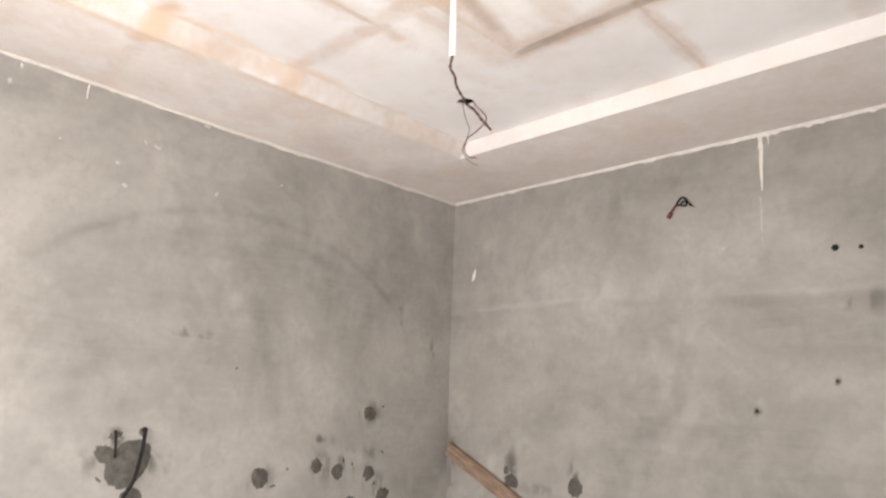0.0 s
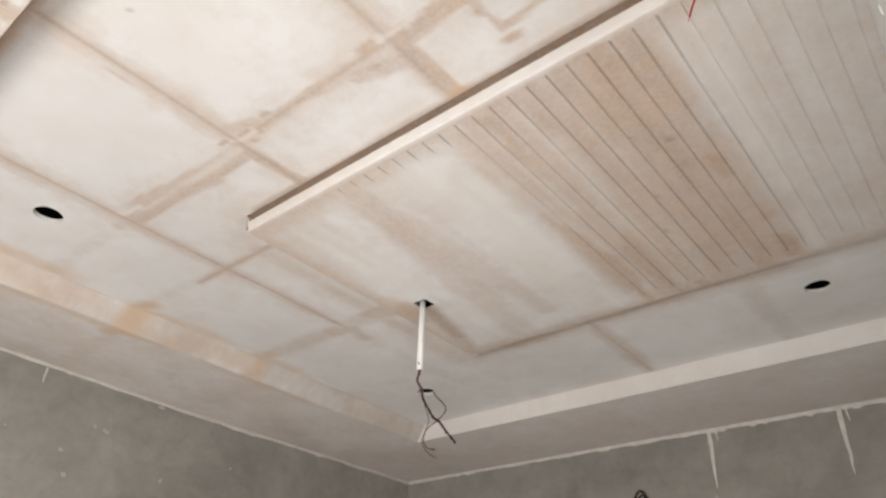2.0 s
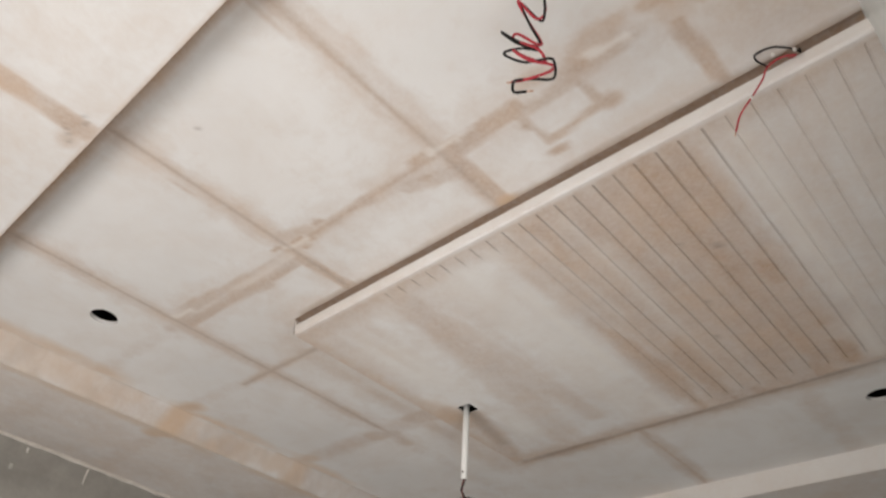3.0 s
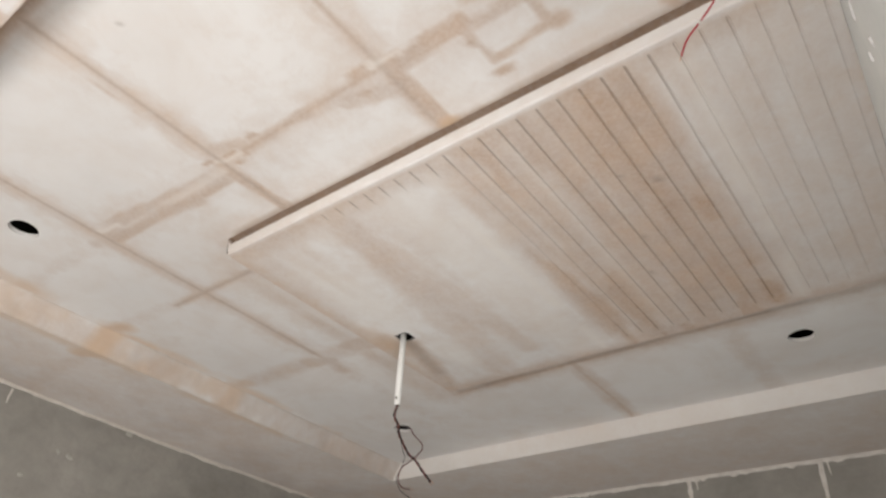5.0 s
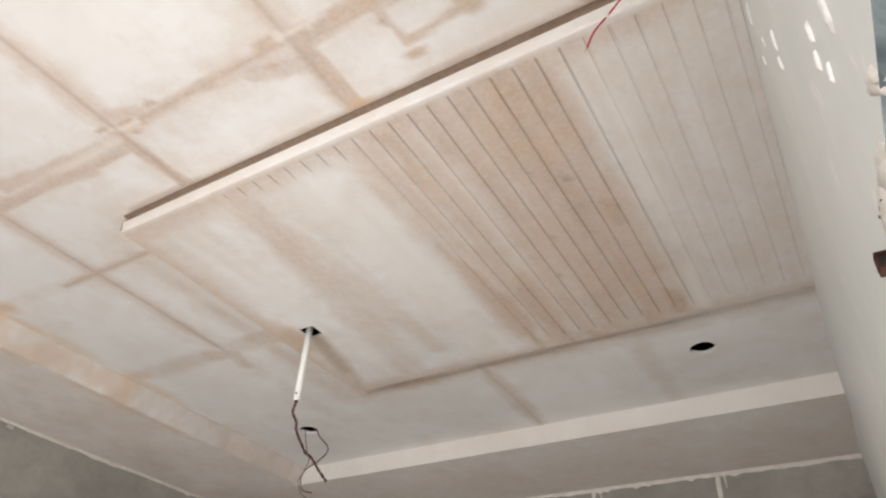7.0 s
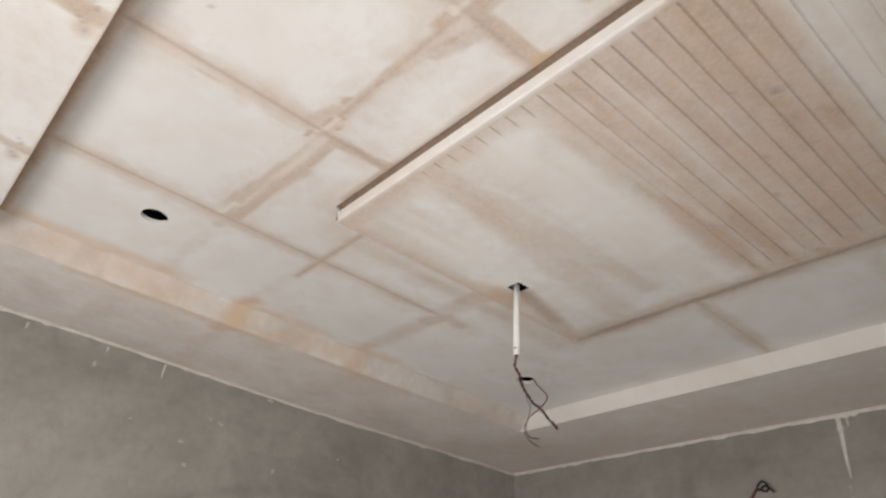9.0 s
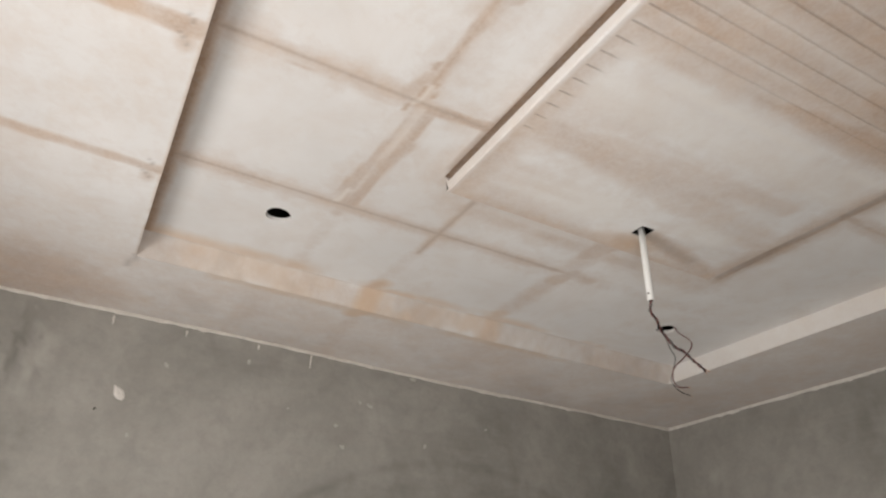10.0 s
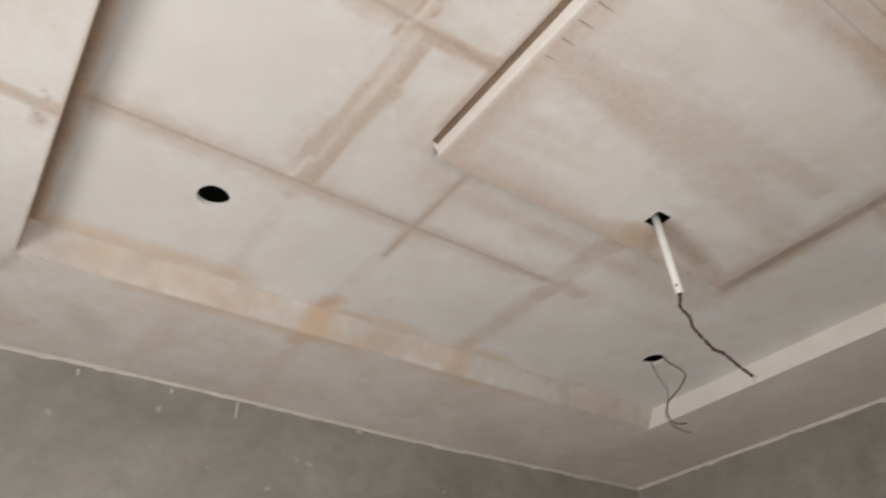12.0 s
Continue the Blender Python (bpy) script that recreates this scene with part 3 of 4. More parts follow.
# ---- grooved panel under the ceiling ----
PITCH, FIRST = 0.0487, 2.2015
RAMP = 0.006                    # worn end of the panel


def groove_depth(x, y):
    """Depth of the groove bottoms: open over the brown part, skimmed over elsewhere."""
    open_ = np.clip(smooth01((x - 2.225) / 0.01) + 0.62 * smooth01((x - 2.18) / 0.01), 0, 1) * (1 - 0.40 * smooth01((x - 2.69) / 0.03))
    ends = smooth01((y - PY0 - 0.020) / 0.006) * smooth01((PY1 - 0.05 - y) / 0.02)
    stubs = smooth01((x - 1.76) / 0.03) * smooth01((PY0 + 0.055 + 0.07 * (x - 1.7) - y) / 0.03)
    right = smooth01((x - 2.69) / 0.02) * smooth01((PY0 + 0.25 - y) / 0.25)
    wear = 0.75 + 0.5 * fractal(x * 3, y, 3, 2)
    return 0.0045 * np.clip(np.maximum(np.maximum(open_, right * 0.8), stubs * 1.0), 0, 1) * ends * wear


def panel_masks(x, y):
    m = zeros(x)
    lean = x - 0.025 * (y + 1.8)
    n = 0.65 * fractal(lean * 5.0, y * 0.40, 3, 2) + 0.35 * fractal(x * 1.5, y, 4, 4)
    fine = fractal(lean * 9, y * 0.5, 6, 3)
    f = 0.14 + 0.34 * smooth01((n - 0.40) * 3)
    # brown dust left over the open grooves, fading out to both sides
    mid = smooth01((x - 2.095 - 0.05 * (n - 0.5)) / 0.11) * (1 - smooth01((x - 2.625 - 0.03 * (n - 0.5)) / 0.10))
    f = np.maximum(f, mid * (0.60 + 0.20 * np.clip((x - 2.2) / 0.45, 0, 1) + 0.40 * (n - 0.5) + 0.35 * (fine - 0.5)))
    f = np.where(x > 2.70, np.maximum(f * 0.7, 0.36 + 0.24 * (fine - 0.5)), f)
    # smears across the skimmed part
    for a, b, half, soft, amount in (((1.83, -2.24), (1.775, -1.60), 0.030, 0.070, 0.62), ((1.86, -2.10), (1.895, -1.42), 0.016, 0.050, 0.52), ((1.78, -1.70), (1.73, -1.26), 0.020, 0.080, 0.58),
                                     ((1.98, -2.28), (1.97, -2.05), 0.02, 0.10, 0.40), ((1.52, -2.30), (1.50, -1.90), 0.02, 0.08, 0.46)):
        f = np.maximum(f, amount * band(x, y, a, b, half, soft, 2, 0.8) * (0.45 + 0.8 * n))
    rim = np.minimum(np.minimum(x - PX, (PY1 - y) * 0.8), (y - PY0) * 0.55)
    f = np.maximum(f, 0.66 * smooth01(1 - rim / (0.05 + 0.09 * n)))
    f = np.where(y < PY0 + 0.016, 0.16 + 0.25 * n, f)
    # stain from the cutout down to the back corner
    f = np.maximum(f, 0.66 * band(x, y, (1.565, -1.640), (1.475, -1.275), 0.016, 0.055, 2, 0.7))
    f = np.maximum(f, 0.75 * blob(x, y, (1.50, -1.66), (0.08, 0.13), 3))
    p = 0.75 * band(x, y, (2.112, -2.27), (2.108, -1.30), 0.006, 0.018, 3) * smooth01((fractal(x * 2, y, 6, 2) - 0.25) * 4) + 0.45 * band(x, y, (2.02, -2.2), (2.03, -1.35), 0.03, 0.06, 1)
    p = np.maximum(p, 0.62 * band(x, y, (2.742, -2.28), (2.712, -1.30), 0.010, 0.022, 2) * smooth01((fractal(x * 2, y, 5, 3) - 0.22) * 4))
    p = np.maximum(p, 0.42 * band(x, y, (2.335, -2.25), (2.335, -1.33), 0.004, 0.014, 2))
    p = np.maximum(p, 0.22 * band(x, y, (2.25, -2.1), (2.25, -1.4), 0.004, 0.016, 4))
    p = np.maximum(p, 0.60 * blob(x, y, (1.61, -1.97), (0.10, 0.24), 1))
    p = np.maximum(p, 0.45 * blob(x, y, (1.66, -1.50), (0.06, 0.12), 2))
    m["pale"] = p
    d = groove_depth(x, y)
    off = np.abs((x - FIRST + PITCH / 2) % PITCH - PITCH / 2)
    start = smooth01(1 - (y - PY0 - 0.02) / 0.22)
    # groove bottoms drawn darker, most of all near their front ends
    m["grime_shade"] = (0.08 + 0.26 * fractal(x * 7, y, 2.5, 3) + 0.28 * start * (x < 2.7)) * np.clip(d / 0.0045, 0, 1) * (off < 0.0020) * (1 - 0.45 * smooth01((x - 2.69) / 0.03))
    # the conduit pipe's cast shadow, painted over the stain by the cutout
    m["grime_shade"] = np.maximum(m["grime_shade"], 0.24 * band(x, y, (1.568, -1.645), (1.52, -1.42), 0.006, 0.026, 2, 0.6))
    for c in ((2.453, -1.78), (2.50, -2.02), (2.566, -1.965), (2.402, -1.62)):
        m["grime_shade"] = np.maximum(m["grime_shade"], 0.45 * blob(x, y, c, (0.008, 0.013), 2))
    f = np.maximum(f, 0.95 * band(x, y, (2.655, -1.30), (2.62, -1.85), 0.010, 0.040, 3, 0.9) * smooth01((fractal(x * 2, y, 5, 1) - 0.3) * 4))
    m["filler"] = np.maximum(f, 0.85 * mid * smooth01((fractal(x * 5, y * 0.5, 4, 5) - 0.54) * 6) * smooth01((y - PY0 - 0.016) / 0.03))
    m["rust"] = 0.30 * blob(x, y, (1.52, -1.72), (0.08, 0.16), 2) + 0.15 * band(x, y, (1.47, -2.2), (1.47, -1.3), 0.02, 0.05, 1)
    return m


def panel_place(x, y):
    off = np.abs((x - FIRST + PITCH / 2) % PITCH - PITCH / 2)
    v = np.clip(1 - off / 0.0032, 0, 1)
    edge = np.minimum(y - PY0, PY1 - y)
    roll = 0.004 * np.clip(1 - edge / 0.007, 0, 1) ** 2
    ramp = (Z_HIGH - 0.002 - Z_PANEL) * smooth01((PX - x) / RAMP)
    return x, y, Z_PANEL + groove_depth(x, y) * v + roll * (x > PX) + ramp + 0.001 * (fractal(x, y, 9, 1) - 0.5)


gr = [FIRST + PITCH * k for k in range(-9, 17)]
marks = [g + o for g in gr for o in (-0.0032, -0.0016, 0.0016, 0.0032) if PX < g + o < W]
px = lines(PX - RAMP, W, 0.017, PX - 0.003, PX, *marks)
py = lines(PY0, PY1, 0.012, PY0 + 0.003, PY0 + 0.006, PY0 + 0.02, PY0 + 0.026, PY1 - 0.006)
panel = Sheet()
CONDUIT = (1.581, -1.686)
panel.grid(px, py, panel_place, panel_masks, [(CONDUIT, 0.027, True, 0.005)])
lip = lambda x, z: {**zeros(x), "filler": 0.12 + 0.25 * fractal(x, z, 5, 2), "pale": 0.22 + 0.3 * fractal(x, z, 7, 1)}


def lip_height(x, t):
    low = Z_PANEL + 0.004 + (Z_HIGH - 0.006 - Z_PANEL) * smooth01((PX - x) / RAMP)
    return low + (Z_HIGH + 0.002 - low) * t


def lip_place(y):
    """The panel's edge face, from its underside up to the ceiling."""
    return lambda x, t: (x, y + 0 * x, lip_height(x, t))


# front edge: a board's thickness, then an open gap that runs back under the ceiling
# faces inside the gap: brown dirt with the gap's shade painted in
gap_dirt_shade = lambda x, y: {**zeros(x), "filler": 0.75 + 0.3 * fractal(x, y, 7, 2), "grime_shade": 0.22 + 0.25 * fractal(x, y, 9, 1)}
ends_x = lines(PX - RAMP, W, 0.015)
panel.grid(ends_x, lines(0, LIP_T, 0.11), lip_place(PY0), lip)
panel.grid(ends_x, lines(PY0, GAP_Y, 0.014), lambda x, y: (x, y, lip_height(x, LIP_T)), gap_dirt_shade, flip=True)
panel.grid(ends_x, lines(LIP_T, 1, 0.25), lip_place(GAP_Y), gap_dirt_shade)
panel.grid(lines(PX - RAMP, W, 0.015), lines(0, 1, 0.25), lip_place(PY1), lip, flip=True)
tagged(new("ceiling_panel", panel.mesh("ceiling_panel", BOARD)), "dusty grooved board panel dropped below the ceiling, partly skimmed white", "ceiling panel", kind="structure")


# ---- walls, floor, slab ----
def wall_masks_west(y, z):
    m = {k: np.zeros_like(y) for k in ("damp", "pale")}
    c = (-1.40, 1.42)
    rad = np.hypot((y - c[0]) / 1.16, (z - c[1]) / 0.885)
    arc = smooth01(1 - np.abs(rad - 1) / 0.035) * smooth01((z - 1.85) * 5) * (0.5 + 0.6 * fractal(y, z, 6, 1))
    m["damp"] = 0.30 * arc + 0.10 * smooth01(1 - np.abs(rad - 0.90) / 0.05) * smooth01((z - 1.95) * 5)
    for k, (p, r, a) in enumerate((((-1.87, 1.18), (0.20, 0.07), 0.5), ((-1.93, 1.28), (0.04, 0.04), 0.6), ((-0.61, 1.38), (0.10, 0.07), 0.35),
                                   ((-0.82, 1.12), (0.25, 0.10), 0.30), ((-1.25, 1.08), (0.09, 0.09), 0.35), ((-0.42, 1.93), (0.034, 0.07), 0.42),
                                   ((-1.66, 1.72), (0.12, 0.03), 0.30), ((-0.15, 1.75), (0.03, 0.10), 0.25), ((-0.55, 1.0), (0.1, 0.1), 0.3),
                                   ((-3.40, 2.50), (0.20, 0.22), 0.22), ((-0.93, 1.25), (0.05, 0.025), 0.45), ((-0.60, 1.18), (0.06, 0.06), 0.3), ((-0.89, 1.243), (0.07, 0.03), 0.32), ((-1.72, 1.20), (0.04, 0.02), 0.30),
                                   ((-1.70, 1.143), (0.02, 0.03), 0.26), ((-2.04, 1.192), (0.05, 0.025), 0.28), ((-1.63, 1.817), (0.012, 0.012), 0.4), ((-1.34, 1.512), (0.012, 0.012), 0.3))):
        s = smooth01((fractal(y * 1.8, z * 0.6, 18, k) - 0.44) * 6)
        m["damp"] = np.maximum(m["damp"], 2.3 * a * blob(y, z, p, r, k) * s)
    m["pale"] = 0.22 * smooth01((fractal(y, z * 0.8, 7, 3) - 0.58) * 4) * smooth01((fractal(y, z, 1.4, 5) - 0.4) * 3)
    return m


def wall_masks_north(x, z):
    m = {k: np.zeros_like(x) for k in ("damp", "pale")}
    for k, (p, r, a) in enumerate((((0.49, 1.13), (0.05, 0.10), 0.45), ((0.90, 1.12), (0.05, 0.08), 0.4), ((0.70, 1.02), (0.2, 0.04), 0.2),
                                   ((2.24, 1.92), (0.12, 0.05), 0.30), ((1.81, 1.47), (0.012, 0.02), 0.8), ((2.12, 1.60), (0.012, 0.012), 0.7),
                                   ((0.03, 1.1), (0.05, 0.3), 0.25), ((2.89, 2.30), (0.05, 0.06), 0.16), ((2.96, 2.25), (0.04, 0.08), 0.20), ((2.93, 2.52), (0.09, 0.20), 0.14), ((2.97, 1.95), (0.03, 0.25), 0.18))):
        s = smooth01((fractal(x * 1.8, z * 0.6, 18, k) - 0.42) * 6) if r[0] > 0.02 else 1
        m["damp"] = np.maximum(m["damp"], 2.3 * a * blob(x, z, p, r, k) * s)
    line = 1.99 + 0.02 * np.sin(x * 2.1) + 0.03 * (fractal(x, z * 0, 3, 2) - 0.5)
    m["pale"] = 0.24 * smooth01(1 - np.abs(z - line) / 0.018) * smooth01((x - 0.12) * 6) * smooth01((fractal(x, z, 3, 1) - 0.3) * 4)
    m["damp"] = np.maximum(m["damp"], 0.16 * smooth01(1 - np.abs(z - line + 0.04) / 0.03) * smooth01((fractal(x, z, 3, 4) - 0.35) * 4))
    m["pale"] = np.maximum(m["pale"], 0.20 * smooth01((fractal(x, z * 0.8, 7, 3) - 0.58) * 4) * smooth01((fractal(x, z, 1.4, 1) - 0.4) * 3))
    return m


def rough_plaster(u, v):
    return 0.006 * (fractal(u, v, 1.3, 4) - 0.5) + 0.0025 * (fractal(u, v, 6, 2) - 0.5)


TOP = 3.0
west = Sheet()
west.grid(lines(SOUTH, 0, 0.016), lines(0, TOP, 0.016), lambda y, z: (rough_plaster(y, z), y, z), wall_masks_west, flip=True)
west_me = west.mesh("wall_west", PLASTER)
north = Sheet()
north.grid(lines(0, W, 0.016), lines(0, TOP, 0.016), lambda x, z: (x, rough_plaster(x + 9, z), z), wall_masks_north)
north_me = north.mesh("wall_north", PLASTER)


def backed(name, me, lo, hi, material, label):
    """A wall: its finished face with the solid masonry behind it."""
    ob = tagged(new(name, me), label, "wall", kind="structure")
    part("masonry", from_bm("masonry", box_bm(lo, hi), material), ob)
    return ob


backed("wall_west", west_me, (-0.23, SOUTH - 0.2, 0), (-0.012, 0.2, TOP), CONCRETE, "bare grey cement-plastered wall with damp patches and an arched trowel mark")
backed("wall_north", north_me, (-0.012, 0.012, 0), (W + 0.2, 0.2, TOP), CONCRETE, "bare grey cement-plastered wall with white gypsum runs")

DOOR_Y0, DOOR_Y1, DOOR_Z = -3.55, -2.570, 1.925
THICK = 0.13


def wash_wall():
    """Whitewashed wall with the doorway through it, its face uneven, its door edges broken."""
    s = Sheet()
    us, vs = lines(SOUTH, 0, 0.02, DOOR_Y0, DOOR_Y1), lines(0, TOP, 0.02, DOOR_Z)
    s.grid(us, vs, lambda y, z: (W + 0.006 * (fractal(y, z, 3, 1) - 0.5) * np.clip((-0.02 - y) * 20, 0, 1) * np.clip(np.hypot(y + 2.578, z - 1.955) * 4 - 0.2, 0, 1), y, z),
           lambda y, z: {"damp": 0 * y}, gaps=[(DOOR_Y0, DOOR_Y1, 0, DOOR_Z)])
    return s.mesh("wall_east", WHITEWASH)


east = tagged(new("wall_east", wash_wall()), "white distempered wall with a slight sheen and a rough unframed doorway", "wall", kind="structure")
for lo, hi in (((W + 0.005, DOOR_Y1, 0), (W + THICK, 0, TOP)), ((W + 0.005, SOUTH - 0.2, 0), (W + THICK, DOOR_Y0, TOP)), ((W + 0.005, DOOR_Y0, DOOR_Z), (W + THICK, DOOR_Y1, TOP))):
    part("masonry", from_bm("masonry", box_bm(lo, hi), CONCRETE), east)


def lumpy_slab(name, us, vs, place, amount, material, k):
    s = Sheet()
    s.grid(us, vs, lambda u, v: place(u, v, amount * fractal(u, v, 14, k)), lambda u, v: {"damp": 0 * u})
    return s.mesh(name, material)


part("mortar_soffit", lumpy_slab("mortar_soffit", lines(W - 0.002, W + THICK, 0.008), lines(DOOR_Y0, DOOR_Y1, 0.008),
                                 lambda x, y, h: (x, y, DOOR_Z - (0.004 + h) * np.clip((x - W) / 0.02, 0, 1)), 0.022, MORTAR, 1), east, "rough blue-grey mortar under the lintel")
part("mortar_jamb", lumpy_slab("mortar_jamb", lines(W - 0.002, W + THICK, 0.01), lines(0, DOOR_Z, 0.012),
                               lambda x, z, h: (x, DOOR_Y1 - (0.003 + h) * np.clip((x - W) / 0.02, 0, 1), z), 0.012, WHITEWASH, 2), east, "white distempered door reveal")
part("mortar_jamb", lumpy_slab("mortar_jamb", lines(W - 0.002, W + THICK, 0.01), lines(0, DOOR_Z, 0.012),
                               lambda x, z, h: (x, DOOR_Y0 + (0.003 + h) * np.clip((x - W) / 0.02, 0, 1), z), 0.012, WHITEWASH, 3), east, "white distempered door reveal")


def south_wall():
    ob = tagged(new("wall_south", from_bm("wall_south", box_bm((-0.2, SOUTH - 0.2, 0), (1.05, SOUTH, TOP)), CONCRETE)), "plain cement wall with an open window hole", "wall", kind="structure")
    for lo, hi in (((2.85, SOUTH - 0.2, 0), (W + 0.004, SOUTH, TOP)), ((1.05, SOUTH - 0.2, 0), (2.85, SOUTH, 0.45)), ((1.05, SOUTH - 0.2, 1.80), (2.85, SOUTH, TOP))):
        part("masonry", from_bm("masonry", box_bm(lo, hi), CONCRETE), ob)


south_wall()
fl = Sheet()
fl.grid(lines(-0.0, W + THICK, 0.05), lines(SOUTH, 0, 0.05), lambda x, y: (x, y, 0.004 * fractal(x, y, 4, 1)), lambda x, y: {"damp": 0 * x}, flip=True)
tagged(new("floor", fl.mesh("floor", FLOOR_DUST)), "bare dusty concrete floor", "floor", kind="structure")
# unseen slab, added to stop light leaking in from above
tagged(new("blocking_roof_slab", from_bm("blocking_roof_slab", box_bm((-0.23, SOUTH - 0.2, TOP), (W + THICK, 0.2, TOP + 0.14)), DARK_SLAB)), "added slab over the false ceiling, dark so its holes look unlit", "roof", kind="structure")
gd = Sheet()
gd.grid(np.array([-900., -40, -8, 0, 8, 40, 900]), np.array([-900., -40, -8, 0, 8, 40, 900]), lambda x, y: (x, y, -0.06 + 0 * x), lambda x, y: {"damp": 0 * x}, flip=True)
tagged(new("ground", gd.mesh("ground", EARTH)), "dry bare earth outside the doorway", "ground", kind="structure")


# ---- plaster runs, dabs and patches on the walls ----
def on_north(u, v, off):
    return (u, rough_plaster(u + 9, v) - off, v)


def on_west(u, v, off):
    return (rough_plaster(u, v) + off, u, v)


def on_east(u, v, off):
    return (W - off, u, v)


def ridge(name, stations, place, material, k=0):
    """A low smear: stations of (u, v, side_u, side_v, left, right, height) joined into one closed, feathered skin."""
    verts, faces = [], []
    for u, v, su, sv, lo, hi, h in stations:
        for f, t in ((-lo, -0.0015), (-lo * 0.55, h * 0.8), (0.0, h), (hi * 0.55, h * 0.8), (hi, -0.0015)):
            verts.append(place(u + su * f, v + sv * f, t))
    n = 5
    for i in range(len(stations) - 1):
        for j in range(n - 1):
            a = i * n + j
            faces.append((a, a + 1, a + n + 1, a + n))
    return mesh_of(name, verts, faces, material, smooth=True)


def bead(name, u0, u1, v, place, seed, label, size=1.0, material=GYPSUM_WHITE):
    """The ragged line of gypsum squeezed out where the ceiling meets a wall."""
    st = []
    for i in range(int(abs(u1 - u0) / 0.012) + 1):
        u = u0 + (u1 - u0) * i / int(abs(u1 - u0) / 0.012)
        w = 0.009 + 0.013 * float(fractal(u, seed, 9, seed)) ** 1.6 + 0.05 * max(0.0, float(fractal(u, seed + 3, 23, seed)) - 0.60)
        st.append((u, v + (float(west_rise(u)) if place is on_west else 0.0), 0, -1, 0.004, w * size, 0.005 + 0.004 * float(fractal(u, seed, 30, 1))))
    return tagged(new(name, ridge(name, st, place, material)), label, "trim", kind="structure")


bead("trim", 0.0, W, Z_LOW - 0.002, on_north, 2, "ragged white gypsum line under the ceiling edge")
bead("trim", SOUTH, 0.0, Z_LOW - 0.002, on_west, 4, "ragged dusty gypsum line under the ceiling edge", 0.85, GYPSUM_DULL)


def run_down(u, v0, v1, width, place, seed, lean=0.0, material=GYPSUM_WHITE):
    st = []
    n = 26
    for i in range(n + 1):
        t = i / n
        w = width * (1 - t) ** 0.6 * (0.55 + 0.9 * float(fractal(u * 5 + t * 2, seed, 6, seed))) + 0.0012
        drift = 0.008 * (float(fractal(t * 1.5, seed + u, 3, seed)) - 0.5)
        st.append((u + lean * t + drift, v0 + (v1 - v0) * t, 1, 0, w, w * 0.9, 0.004 * (1 - 0.5 * t)))
    return ridge("gypsum_run", st, place, material)


RUN = "white gypsum run dribbled down the bare grey wall"
for k, (u, v1, w) in enumerate(((1.893, 2.43, 0.0135), (2.448, 2.42, 0.0135))):
    tagged(new("gypsum_run", run_down(u, Z_LOW - 0.004, v1, w, on_north, k + 1, -0.008)), RUN, "plaster run", "gypsum runs")
for k, (u, v1, w) in enumerate(((1.876, 2.17, 0.0065), (1.925, 2.64, 0.004), (2.475, 2.63, 0.004))):
    tagged(new("gypsum_run", run_down(u, Z_LOW - 0.004 if v1 > 2.5 else 2.40, v1, w, on_north, k + 3, 0.0, PALE_CEMENT if v1 < 2.5 else GYPSUM_WHITE)), "thin faint white gypsum trickle on the grey wall", "plaster run", "gypsum runs")
for k, (u, v1) in enumerate(((-3.07, 2.66), (-2.78, 2.67), (-2.225, 2.635), (-2.47, 2.675))):
    tagged(new("gypsum_run", run_down(u, Z_LOW - 0.004, v1, 0.005, on_west, k + 2)), "short white gypsum drip below the ceiling edge", "plaster run", "gypsum runs")


def dab(name, u, v, ru, rv, turn, place, material, seed, height=0.004, ragged=0.35, rings=3, sides=44, point=0.0):
    """A flat splash with an uneven outline, thickest inside."""
    verts, faces = [place(u, v, height)], []
    c, s = math.cos(radians(turn)), math.sin(radians(turn))
    for r in range(1, rings + 1):
        f = r / rings
        for k in range(sides):
            a = 2 * math.pi * k / sides
            edge = 1 + ragged * (2.0 * (float(fractal(math.cos(a) * 0.6 + seed, math.sin(a) * 0.6, 3, seed)) - 0.5) + 0.7 * (float(vnoise(math.cos(a) + seed, math.sin(a), 4.0, seed)) - 0.5))
            x, y = ru * f * edge * math.cos(a), rv * f * edge * math.sin(a)
            x *= 1 - point * max(0.0, y / rv)
            verts.append(place(u + x * c - y * s, v + x * s + y * c, height * (1 - f ** 3) * (0.7 + 0.6 * random.random()) if r < rings else -0.0025))
    for k in range(sides):
        faces.append((0, 1 + k, 1 + (k + 1) % sides))
    for r in range(rings - 1):
        for k in range(sides):
            a, b = 1 + r * sides + k, 1 + r * sides + (k + 1) % sides
            faces.append((a, a + sides, b + sides, b))
    return mesh_of(name, verts, faces, material, smooth=True)


PATCHES_WEST = ((-0.613, 1.378, 0.048, 0.046), (-0.940, 1.121, 0.036, 0.044), (-0.808, 1.087, 0.040, 0.044), (-0.601, 1.070, 0.048, 0.044),
                (-1.255, 1.085, 0.046, 0.056), (-0.501, 0.950, 0.055, 0.045), (-0.720, 0.930, 0.040, 0.040), (-1.866, 1.172, 0.120, 0.090),
                (-1.945, 1.205, 0.040, 0.075), (-1.844, 1.030, 0.060, 0.050))
for k, (u, v, a, b) in enumerate(PATCHES_WEST):
    big = a > 0.1
    tagged(new("cement_patch", dab("cement_patch", u, v, a, b, 8 * k, on_west, WET_CEMENT, k + 1, 0.005, 0.16 if big else 0.26)),
           "broad dark damp cement patch round a cable on the wall" if big else "small dark damp cement patch on the grey wall", "cement patch", "cement patches")
